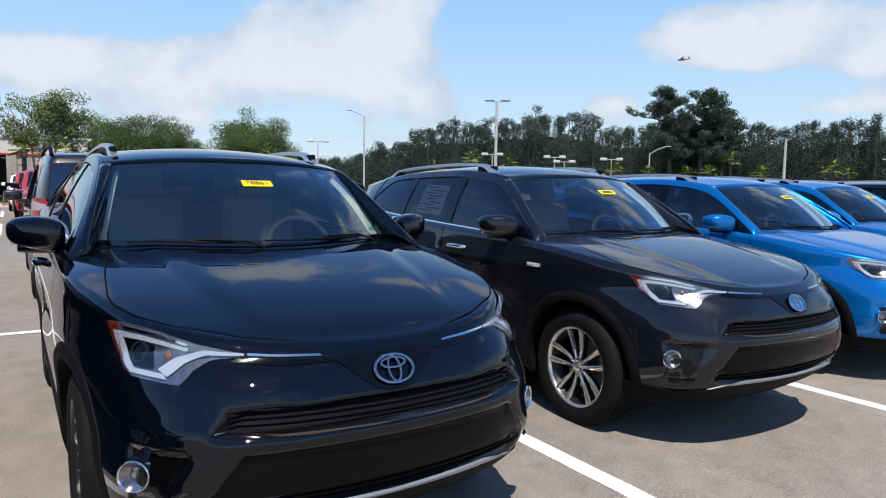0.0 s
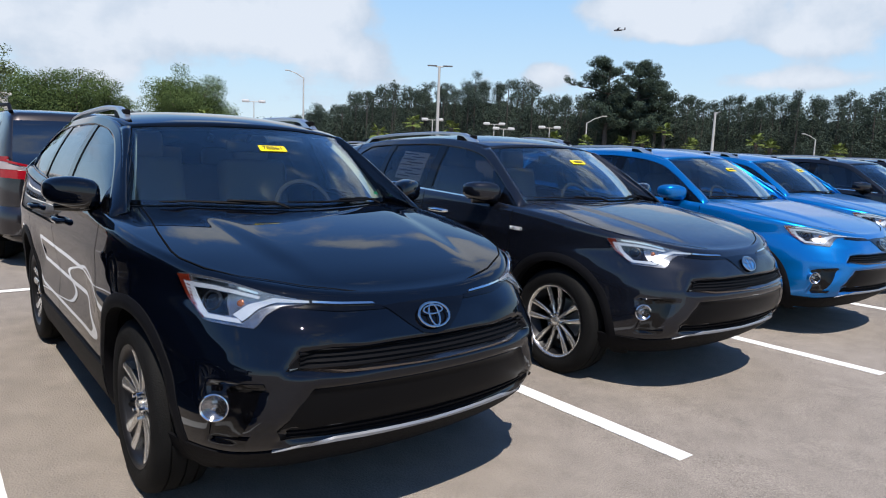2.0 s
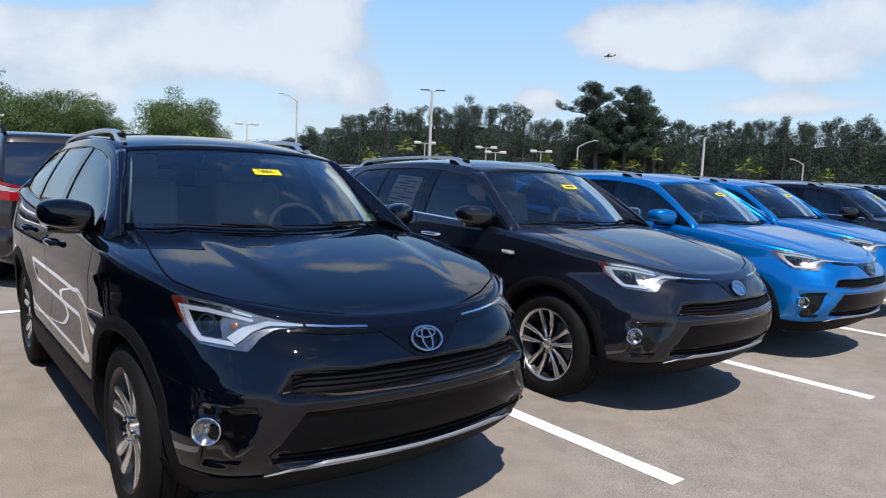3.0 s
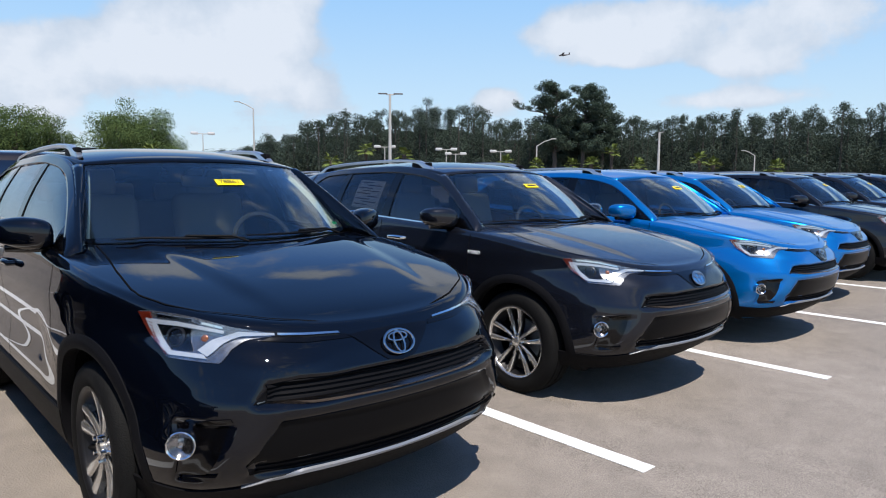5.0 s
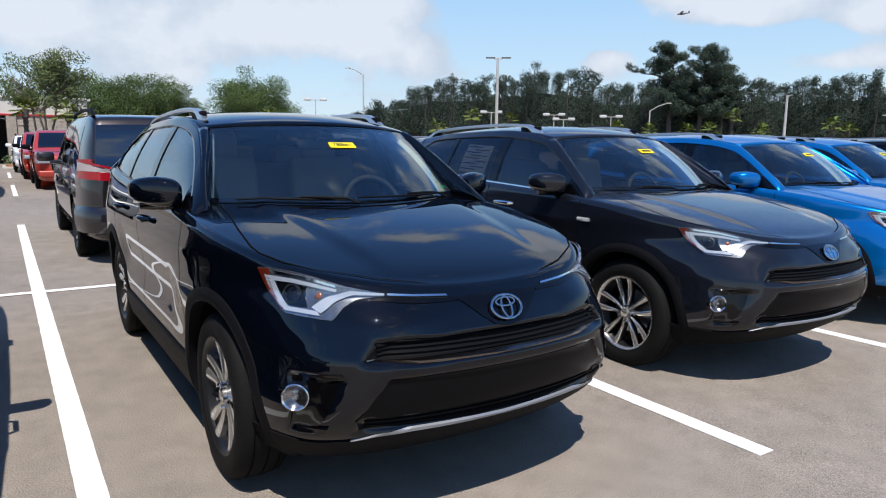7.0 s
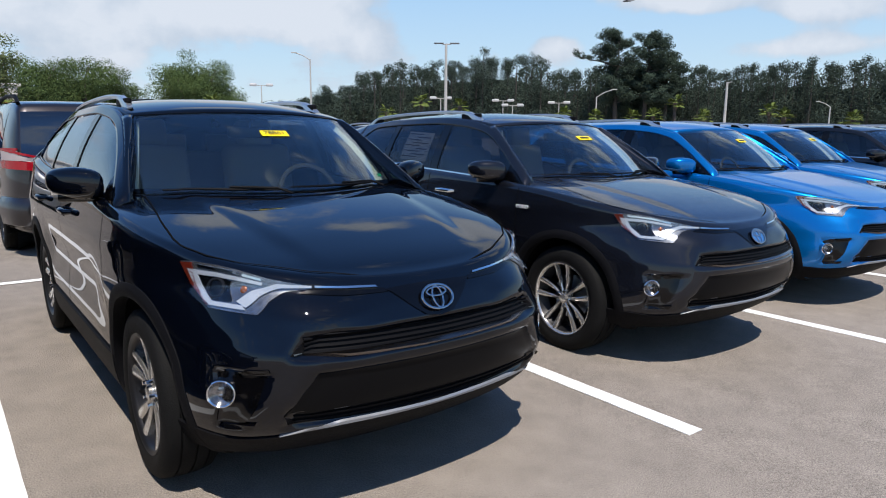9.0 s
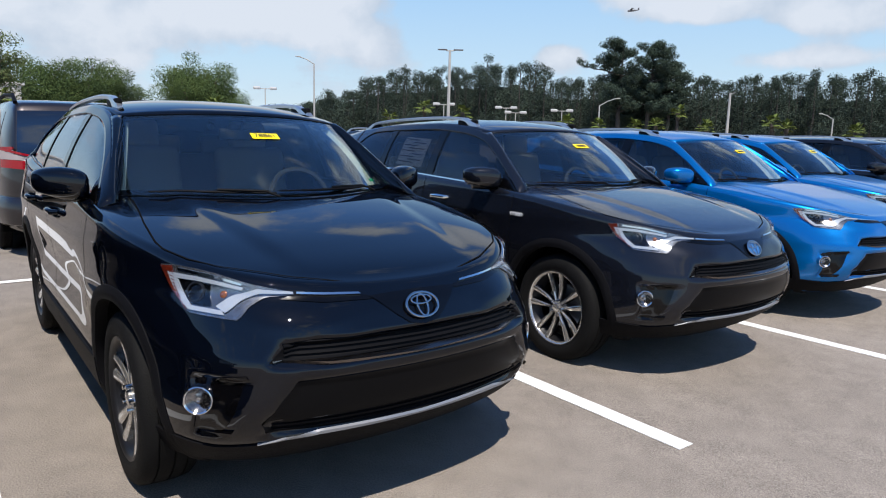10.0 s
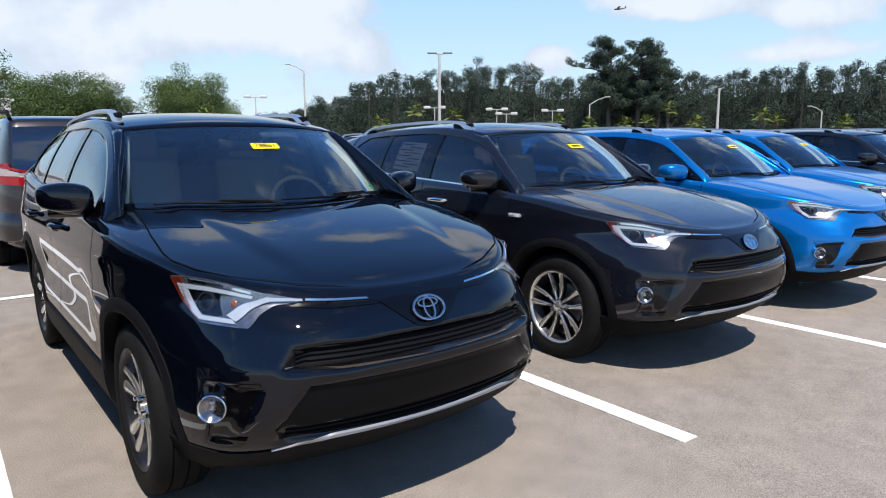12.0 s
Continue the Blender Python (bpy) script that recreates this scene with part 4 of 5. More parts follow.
    part("skid_strip", front_patch(both([(0.0, 0.410), (0.40, 0.412), (0.52, 0.406), (0.60, 0.383)]), both([(0.0, 0.404), (0.40, 0.406), (0.52, 0.401), (0.60, 0.3815)]), 0.008, 0.008, 40, 2), M["skid_silver"], car, "silver lower strip")
    part("valance", front_patch(both([(0.0, 0.399), (0.40, 0.401), (0.52, 0.396), (0.60, 0.380), (0.72, 0.362), (0.85, 0.370)]), both([(0.0, 0.26), (0.40, 0.26), (0.60, 0.26), (0.83, 0.26)]), 0.006, 0.01, 60, 5), K, car, "black plastic valance")
    # fog lamps in dark pockets
    pair("fog_pocket", front_patch([(0.757, 0.60), (0.733, 0.622), (0.694, 0.632), (0.643, 0.64)], [(0.749, 0.405), (0.71, 0.412), (0.69, 0.47), (0.639, 0.628)], 0.003, 0.004, 20, 10), G, car, "gloss black fog lamp pocket")
    pair("pocket_blade", front_patch([(0.745, 0.425), (0.71, 0.43), (0.678, 0.44)], [(0.745, 0.405), (0.71, 0.408), (0.682, 0.42)], 0.012, 0.012, 10, 2), G, car)
    for sgn in (1, -1):
        p = on_front(sgn * FOG_X, FOG_Z, 0.014)
        m = Matrix.Translation(p) @ pose(0, 0, 0, 0, 0, sgn * 33)
        bm = lathe([(0.035, 0.050), (-0.010, 0.050), (-0.012, 0.047), (-0.008, 0.043)], 32, "Y")
        bm.transform(m)
        fog = part("fog_lamp", bm, C, car, "round fog lamp with chrome ring")
        bm = lathe([(0.004, 0.0), (0.000, 0.008), (0.010, 0.012), (0.012, 0.02), (0.004, 0.035), (-0.006, 0.044)], 32, "Y")
        bm.transform(m)
        part("fog_bowl", bm, M["fog_bowl"], fog)
        bm = lathe([(-0.011, 0.0), (-0.010, 0.03), (-0.007, 0.045)], 32, "Y")
        bm.transform(m)
        part("fog_lens", bm, M["lens"], fog)
    # side badges
    if hybrid:
        for sgn in (1, -1):
            me = text_mesh("HYBRID", 0.035, 0.003)
            x = side_x(0.36, 0.953)
            me.transform(pose(sgn * (x + 0.004), 0.36, 0.953, 90, 0, 90 * sgn))
            me.materials.append(M["badge_silver"])
            t = new("side_badge", me)
            t.parent = car
            t["label"] = "chrome lettered badge"


STICKER_A, STICKER_T, FOG_X, FOG_Z = -0.08, 0.67, 0.75, 0.540
M["side_glass"] = glass_mat("door_glass", (0.52, 0.55, 0.57), 0.06)
M["dash"] = mat("dashboard", (0.014, 0.014, 0.016), 0.75, grain=0.15, stains=0.1)
M["lamp_bowl"] = mat("lamp_bowl", (0.20, 0.21, 0.23), 0.24, 0.8, stains=0.35, stain_scale=40)
M["plate_black"] = mat("plate_black", (0.004, 0.004, 0.0045), 0.3, spec=0.1, grain=0.1, grain_scale=400, stains=0.05)
M["emblem_chrome"] = mat("emblem_chrome", (0.46, 0.46, 0.46), 0.08, 1.0)
# strong blotches in the fog bowl's colour stand in for bright streaks of reflection
M["fog_bowl"] = mat("fog_bowl", (0.30, 0.30, 0.31), 0.16, 0.9, stains=0.6, stain_scale=30)
M["bulb"] = mat("turn_bulb", (0.26, 0.08, 0.02), 0.2, 0.3, 0.5)
M["dark_chrome"] = mat("dark_chrome", (0.2, 0.18, 0.17), 0.2, 1.0)
M["badge_silver"] = mat("badge_silver", (0.75, 0.76, 0.78), 0.4, 0.3)
M["skid_silver"] = mat("skid_silver", (0.26, 0.27, 0.29), 0.4, 0.5, stains=0.06)
M["green"] = mat("sticker_green", (0.03, 0.34, 0.16), 0.5, stains=0.05)


# ---- ground ----
def asphalt():
    m = bpy.data.materials.new("asphalt")
    m.use_nodes = True
    N, L = m.node_tree.nodes, m.node_tree.links
    b = N["Principled BSDF"]
    tc = N.new("ShaderNodeTexCoord")

    def noise_tex(scale, detail=5, rough=0.6):
        n = N.new("ShaderNodeTexNoise")
        n.inputs["Scale"].default_value, n.inputs["Detail"].default_value, n.inputs["Roughness"].default_value = scale, detail, rough
        L.new(tc.outputs["Object"], n.inputs["Vector"])
        return n
    fine, mid, big = noise_tex(150, 4, 0.9), noise_tex(5), noise_tex(0.35, 6)
    vo = N.new("ShaderNodeTexVoronoi")
    vo.inputs["Scale"].default_value = 110
    L.new(tc.outputs["Object"], vo.inputs["Vector"])
    ramp = N.new("ShaderNodeValToRGB")
    ramp.color_ramp.elements[0].position, ramp.color_ramp.elements[0].color = 0.39, (0.050, 0.043, 0.036, 1)
    ramp.color_ramp.elements[1].position, ramp.color_ramp.elements[1].color = 0.65, (0.40, 0.350, 0.298, 1)
    mixf = N.new("ShaderNodeMath")
    mixf.operation = "MULTIPLY_ADD"
    mixf.inputs[1].default_value = 0.78
    L.new(fine.outputs["Fac"], mixf.inputs[0])
    half = N.new("ShaderNodeMath")
    half.operation = "MULTIPLY"
    half.inputs[1].default_value = 0.12
    L.new(mid.outputs["Fac"], half.inputs[0])
    half2 = N.new("ShaderNodeMath")
    half2.operation = "MULTIPLY_ADD"
    half2.inputs[1].default_value = 0.13
    L.new(big.outputs["Fac"], half2.inputs[0]), L.new(half.outputs[0], half2.inputs[2]), L.new(half2.outputs[0], mixf.inputs[2])
    L.new(mixf.outputs[0], ramp.inputs[0])
    L.new(ramp.outputs[0], b.inputs["Base Color"])
    b.inputs["Roughness"].default_value = 0.85
    bp = N.new("ShaderNodeBump")
    bp.inputs["Strength"].default_value, bp.inputs["Distance"].default_value = 0.7, 0.004
    L.new(vo.outputs["Distance"], bp.inputs["Height"]), L.new(bp.outputs[0], b.inputs["Normal"])
    return m


def ground_z(x):
    """The car park falls very gently towards +x, then rises again."""
    x = min(x, 60.0)
    return -0.012 * max(0.0, x - 1.2) + 0.0176 * math.log1p(math.exp((x - 5.5) / 0.8))


bm = bmesh.new()
xs = [-2500, -800, -200, -60, -20, -8] + span(0, 60, 120) + [120, 300, 900, 2500]
ys = [-2500, -600, -150, -40, -10, 0, 10, 40, 150, 600, 2500]
grid(bm, [[(x, y, ground_z(x)) for y in ys] for x in xs])
bmesh.ops.recalc_face_normals(bm, faces=bm.faces)
tagged(part("ground", bm, asphalt()), "grey-brown weathered asphalt of the car park", "asphalt", kind="structure")
M["line"] = mat("road_paint", (0.78, 0.78, 0.76), 0.7, grain=0.12, grain_scale=60, bump=0.3, stains=0.07, stain_scale=5)


def marking(cx, cy, sx, sy, lift=0.0):
    rnd = random.Random(int(cx * 100 + cy * 7))
    n = max(4, int(max(sx, sy) / 0.08))
    rows = []
    for i in range(n + 1):
        t = -0.5 + i / n
        j0, j1 = rnd.uniform(-0.0015, 0.0015), rnd.uniform(-0.0015, 0.0015)
        row = [(cx - sx / 2 + j0, cy + sy * t), (cx + sx / 2 + j1, cy + sy * t)] if sy > sx else [(cx + sx * t, cy + sy / 2 + j0), (cx + sx * t, cy - sy / 2 + j1)]
        rows.append([(x, y, ground_z(x) + 0.005 + lift) for x, y in row])
    b2 = slab(rows, lambda p: (p[0], p[1], p[2] - 0.004))
    return tagged(part("parking_line", b2, M["line"], None, smooth=False), "white painted parking line on the asphalt", "parking line", "parking lines", "structure")


for i in range(-2, 8):
    marking(-1.36 + 2.735 * i if i < 2 else 3.93 + 2.66 * (i - 2), 4.80, 0.112, 11.90)
marking(9.0, 4.52, 40.0, 0.10, 0.004)
for i in range(4):
    marking(-1.30, 20.6 + 10.5 * i, 0.11, 5.2)

# ---- cars of the front row ----
CARS = "row of parked cars"
black_suv = build_suv("black_paint", "double", "glossy black compact SUV with double-spoke wheels, parked on the asphalt")
grey_suv = build_suv("grey_paint", "multi", "dark metallic charcoal compact SUV with ten-spoke wheels and hybrid badge", sticker="bar", hybrid=True)
grey_suv.matrix_basis = pose(2.69, 0.15, ground_z(2.7), 0, 0, -1.0)
blue_suv = build_suv("blue_paint", "multi", "bright metallic blue compact SUV with yellow windscreen sticker", sticker="bar")
blue_suv.matrix_basis = pose(5.26, 0.24, ground_z(5.3), 0, 0, -0.8)
for c in (black_suv, grey_suv, blue_suv):
    c["group"] = CARS
for src, x, y, rz, text in ((blue_suv, 7.92, 0.70, 0.3, "bright metallic blue compact SUV beside its twin"), (grey_suv, 10.6, 0.5, 0, "dark charcoal compact SUV further along the row"),
                            (grey_suv, 13.3, 0.6, 0, "dark charcoal compact SUV further along the row"), (grey_suv, 16.0, 0.6, 0, "dark charcoal compact SUV further along the row"),
                            (black_suv, 2.72, 9.6, 180, "black compact SUV parked with its tail to the row"), (grey_suv, 5.46, 9.7, 180, "charcoal compact SUV parked with its tail to the row")):
    tagged(copy_thing(src, pose(x, y, ground_z(x), 0, 0, rz)), text)


# ---- other vehicles ----
M["van_paint"] = mat("van_paint", (0.030, 0.027, 0.029), 0.32, 0.75, 1.0, flake=0.2, grain_scale=900, stains=0.05, spec=0.2)
M["red_paint"] = mat("red_paint", (0.40, 0.030, 0.012), 0.35, 0.2, 1.0, stains=0.05)
M["silver_paint"] = mat("silver_paint", (0.30, 0.31, 0.32), 0.4, 0.6, 1.0, flake=0.1, grain_scale=900, stains=0.04)
M["white_paint"] = mat("white_paint", (0.75, 0.75, 0.74), 0.4, 0.0, 1.0, stains=0.04)
M["reflector"] = mat("lamp_reflector", (0.62, 0.54, 0.54), 0.2, 0.6)
M["black_glass"] = glass_mat("rear_glass", (0.05, 0.055, 0.06), 0.15)


def vehicle(name, label, paint, prof, w, belt_z, length, side_windows, wheels, front_ws, rear_ws, tumble=0.17, cut=0.30, tail=True, rails=True, bed=None, wheel_r=1.0, mirror_out=0.13):
    """A van, pick-up or SUV: y from its nose (0) to its tail (length). prof: outline of its top as (y, z)."""
    car = new(name)
    tagged(car, label, "car")
    top = spline(prof)
    P, K, G = M[paint], M["plastic"], M["gloss_black"]

    def plan(y):
        q = abs(2 * y / length - 1)
        return w * (1 - min(q, 0.9999) ** 9) ** (1 / 5)

    def section(y):
        zt, g = top(y), plan(y)
        bz = min(belt_z, zt - 0.06)
        pts = [(0.0, cut - 0.03), (g * 0.86, cut - 0.03), (g * 0.95, cut + 0.03), (g * 0.985, 0.5), (g, 0.72), (g * 0.99, bz - 0.10), (g * 0.965, bz)]
        k = max(0.0, zt - belt_z) / 0.75
        for t in (0.15, 0.35, 0.55, 0.75, 0.9, 1.0):
            pts.append((g * 0.965 - tumble * k * t + 0.02 * k * math.sin(math.pi * t), bz + (zt - 0.05 - bz) * t))
        ex = pts[-1][0]
        pts += [(ex * 0.965, zt - 0.02), (ex * 0.88, zt), (ex * 0.5, zt + 0.012), (0.0, zt + 0.016)]
        return [(x, y, z) for x, z in pts]
    ys = sorted(set([length * (0.5 - 0.5 * math.cos(math.pi * i / 90)) for i in range(91)]))
    bm = grid(bmesh.new(), [section(y) for y in ys], mirror=True)
    bmesh.ops.remove_doubles(bm, verts=bm.verts, dist=0.001)
    bmesh.ops.recalc_face_normals(bm, faces=bm.faces)
    for wy in wheels:
        moved = set()
        for v in bm.verts:
            if abs(v.co.x) < 0.55:
                continue
            dy, dz = v.co.y - wy, v.co.z - 0.37 * wheel_r
            r = math.hypot(dy, dz)
            if r < 0.42 * wheel_r:
                v.co.y, v.co.z = wy + dy * 0.42 * wheel_r / max(r, 1e-3), 0.37 * wheel_r + dz * 0.42 * wheel_r / max(r, 1e-3)
                moved.add(v)
        bmesh.ops.delete(bm, geom=[f for f in bm.faces if all(v in moved for v in f.verts)], context="FACES")
    part("body", bm, P, car, sharp=50)
    for wy in wheels:
        for sgn in (1, -1):
            bm = bmesh.new()
            rr = 0.43 * wheel_r
            rows = [[(0.5 * sgn, wy + rr * math.cos(a), 0.37 * wheel_r + rr * math.sin(a)), ((w - 0.03) * sgn, wy + rr * math.cos(a), 0.37 * wheel_r + rr * math.sin(a))] for a in span(-0.3, math.pi + 0.3, 14)]
            grid(bm, rows)
            part("wheel_house", bm, M["under"], car)

    def skin(y, t, out):
        s = section(y)
        bz, zt = s[6][2], s[12][2]
        z = bz + (zt - bz) * t
        x = float(np.interp(z, [p[2] for p in s[6:13]], [p[0] for p in s[6:13]]))
        return x + out, y, z
    for y0, y1 in side_windows:
        rows = [[skin(y, 0.06 + 0.80 * k, 0.004) for y in span(y0, y1, 8)] for k in span(0, 1, 5)]
        pair("side_window", slab(rows, lambda p: (p[0] - 0.01, p[1], p[2])), M["black_glass"], car)
    for nm, (y0, y1), width in (("windscreen", front_ws, 0.86), ("rear_window", rear_ws, 0.97)):
        rows = []
        for y in span(y0, y1, 8):
            ex = section(y)[12][0] * width
            rows.append([(ex * a, y, top(y) + 0.016 * (1 - a * a) + 0.006) for a in span(-1, 1, 10)])
        d = -1 if nm == "windscreen" else 1
        part(nm, slab(rows, lambda p: (p[0], p[1] - 0.006 * d, p[2] - 0.008)), M["black_glass"], car)
    for sgn in (1, -1):
        bm = bmesh.new()
        ym = front_ws[0] + 0.45
        box(bm, (sgn * (w + mirror_out), ym, belt_z + 0.10), (0.24, 0.12, 0.15), 0.045, seg=3)
        box(bm, (sgn * (w + 0.0), ym + 0.02, belt_z + 0.02), (0.16, 0.06, 0.06), 0.015)
        part("door_mirror", bm, P if not bed else K, car)
        if rails:
            bm = bmesh.new()
            y0, y1 = front_ws[1] + 0.5, rear_ws[0] - 0.1
            ex = section((y0 + y1) / 2)[12][0] * 0.93
            tube(bm, [(sgn * ex, y0, top(y0) + 0.0), (sgn * ex, y0 + 0.15, top(y0) + 0.06), (sgn * ex, (y0 + y1) / 2, top((y0 + y1) / 2) + 0.065), (sgn * ex, y1 - 0.2, top(y1 - 0.2) + 0.06), (sgn * ex, y1, top(y1))], 0.022, 8)
            part("roof_rail", bm, K, car)
        # lamps: front and rear
        rows = [[(sgn * (plan(y) + 0.006), y, z) for y in span(0.06, 0.42, 8)] for z in (0.78, 0.86, 0.93)]
        part("head_lamp", slab(rows, lambda p: (p[0] - sgn * 0.02, p[1], p[2])), M["white_lamp"], car)
        for y in span(wheels[0] + 0.75, wheels[1] - 0.35, 1):
            bm = bmesh.new()
            tube(bm, [(sgn * w * 0.985, y - 0.09, belt_z - 0.13), (sgn * (w + 0.03), y - 0.07, belt_z - 0.13), (sgn * (w + 0.03), y + 0.07, belt_z - 0.13), (sgn * w * 0.985, y + 0.09, belt_z - 0.13)], 0.014, 8)
            part("door_handle", bm, P, car)
    # nose: grille and bumper
    bm = bmesh.new()
    box(bm, (0, 0.02, 0.72), (w * 1.1, 0.10, 0.22), 0.03)
    grille = part("grille", bm, K, car)
    for k in range(3):
        bm = bmesh.new()
        box(bm, (0, -0.035, 0.66 + 0.06 * k), (w * 1.05, 0.02, 0.015), 0.004)
        part("grille_bar", bm, M["chrome"], grille)
    bm = bmesh.new()
    box(bm, (0, 0.06, 0.48), (w * 1.84, 0.22, 0.20), 0.05, seg=3)
    part("front_bumper", bm, P, car)
    for sgn in (1, -1):
        bm = bmesh.new()
        box(bm, (sgn * w * 0.74, 0.03, 0.86), (w * 0.36, 0.12, 0.13), 0.03)
        part("head_lamp", bm, M["white_lamp"], car)
    # tail
    rows = []
    for z, out in ((0.34, -0.02), (0.38, 0.03), (0.50, 0.05), (0.62, 0.05), (0.68, 0.02), (0.69, -0.02)):
        row = []
        for sx in (-1, 1):
            arc = []
            for u in span(0, 1, 16):
                x = w * 0.975 * u
                yy = length / 2 * (1 + (1 - (x / w) ** 5) ** (1 / 9))
                arc.append((sx * (x + out * u), yy + out, z))
            arc += [(sx * (plan(length - dy) + out), length - dy, z) for dy in span(0.16, 0.50, 5)]
            row += arc[::-1] if sx < 0 else arc[1:]
        rows.append(row)
    part("rear_bumper", slab(rows, lambda p: (p[0] * 0.98, p[1] - 0.02, p[2])), P, car)
    if tail:
        for sgn in (1, -1):
            lamp = None
            crest = lambda u: 1.096 + 0.105 * u ** 1.3
            for x0, lo, hi, mt, nm in ((0.66, lambda u: 0.985 + 0.02 * u, lambda u: 1.080 + 0.012 * u, "red", "tail_lamp"), (0.60, lambda u: 1.084 + 0.012 * u, crest, "reflector", "reverse_lens"), (0.50, crest, lambda u: crest(u) + 0.024, "red", "lamp_top")):
                cols = []
                for u in span(0, 1, 14):
                    x = w * (x0 + (0.955 - x0) * u)
                    yy = length / 2 * (1 + (1 - min(0.9999, x / w) ** 5) ** (1 / 9))
                    cols.append((x + 0.012, yy + 0.012, lo(u), hi(u)))
                reach = 0.34 if nm == "tail_lamp" else 0.26
                for v in span(0.06, 1, 8):
                    y = length - 0.12 - reach * v
                    z0 = lo(1) + 0.012 * v
                    z1 = hi(1) - 0.012 * v if nm == "tail_lamp" else z0 + (hi(1) - lo(1)) * (1 - v) ** 1.2 + 0.003
                    if nm == "lamp_top":
                        z0 = 1.108 + (crest(1) - 1.096) * (1 - v) ** 1.2
                        z1 = z0 + 0.024 * (1 - v) + 0.003
                    cols.append((plan(y) + 0.008, y, z0, z1))
                rows = [[(sgn * x, y, z0 + (z1 - z0) * k) for x, y, z0, z1 in cols] for k in span(0, 1, 3)]
                o = part(nm, slab(rows, lambda p: (p[0] - sgn * 0.01, p[1] - 0.01, p[2])), M[mt], lamp or car, "red rear lamp" if not lamp else "")
                lamp = lamp or o
    add_wheels(car, "double", wheels, w - 0.13, wheel_r)
    return car


van = vehicle("minivan", "dark brown-grey minivan with red rear lamps, seen from behind", "van_paint",
              [(0.0, 0.72), (0.05, 0.85), (0.35, 0.99), (0.95, 1.12), (1.15, 1.18), (1.95, 1.66), (2.4, 1.745), (3.2, 1.77), (4.3, 1.755), (4.72, 1.71), (4.80, 1.60), (4.95, 1.12), (5.04, 1.02), (5.10, 0.72)],
              0.985, 1.10, 5.10, ((1.75, 2.40), (2.48, 3.45), (3.55, 4.45)), (1.0, 4.05), (1.2, 1.92), (4.79, 4.95))
van.matrix_basis = pose(0.12, 10.80, 0, 0, 0, 180)
PICK = [(0.0, 0.80), (0.05, 0.98), (0.5, 1.10), (1.35, 1.16), (1.5, 1.22), (2.2, 1.70), (2.5, 1.78), (3.4, 1.76), (3.6, 1.70), (3.75, 1.15), (3.85, 1.12), (5.3, 1.12), (5.4, 0.95)]
SUVP = [(0.0, 0.78), (0.05, 0.92), (0.5, 1.05), (1.25, 1.13), (1.4, 1.18), (2.1, 1.62), (2.5, 1.70), (3.6, 1.70), (4.4, 1.66), (4.6, 1.58), (4.75, 1.14), (4.85, 0.8)]
silver_truck = vehicle("pickup_truck", "silver pick-up truck facing down the aisle", "silver_paint", PICK, 0.95, 1.16, 5.4, ((1.95, 2.6), (2.68, 3.4)), (0.95, 4.2), (1.52, 2.18), (3.6, 3.75), tail=True, rails=False, bed=True, wheel_r=1.08)
silver_truck.matrix_basis = pose(-2.75, 16.9, 0)
red_truck = vehicle("pickup_truck", "orange-red pick-up truck parked in the far row", "red_paint", PICK, 0.95, 1.16, 5.4, ((1.95, 2.6), (2.68, 3.4)), (0.95, 4.2), (1.52, 2.18), (3.6, 3.75), tail=True, rails=False, bed=True, wheel_r=1.08)
red_truck.matrix_basis = pose(0.20, 20.1, 0)
tagged(copy_thing(red_truck, pose(0.05, 26.3, 0)), "orange-red pick-up truck behind its twin")
white_suv = vehicle("suv", "white SUV parked at the end of the aisle", "white_paint", SUVP, 0.95, 1.14, 4.85, ((1.85, 2.55), (2.62, 3.5), (3.6, 4.35)), (0.95, 3.75), (1.42, 2.08), (4.6, 4.74))
white_suv.matrix_basis = pose(-0.12, 33.0, 0)
tagged(copy_thing(silver_truck, pose(-2.9, 23.6, 0)), "silver pick-up truck further down the aisle")

tall_suv = vehicle("suv", "tall black SUV at the end of the row", "black_paint", [(y, z + 0.08 * min(1, y / 1.2)) for y, z in SUVP], 0.95, 1.22, 4.85, ((1.85, 2.55), (2.62, 3.5), (3.6, 4.35)), (0.95, 3.75), (1.42, 2.08), (4.6, 4.74), mirror_out=0.02)
tall_suv.matrix_basis = pose(-2.86, -1.15, 0)


# ---- plants ----
def leaf_mat(name, color, spread=0.35):
    m = bpy.data.materials.new(name)
    m.use_nodes = True
    N, L = m.node_tree.nodes, m.node_tree.links
    b = N["Principled BSDF"]
    g = N.new("ShaderNodeNewGeometry")
    r = N.new("ShaderNodeValToRGB")
    lo, hi = [c * (1 - spread) for c in color], [c * (1 + spread) for c in color]
    r.color_ramp.elements[0].color, r.color_ramp.elements[1].color = (*lo, 1), (hi[0] * 1.15, hi[1], hi[2] * 0.8, 1)
    L.new(g.outputs["Random Per Island"], r.inputs[0])
    L.new(r.outputs[0], b.inputs["Base Color"])
    b.inputs["Roughness"].default_value = 0.9
    b.inputs["Specular IOR Level"].default_value = 0.06
    return m


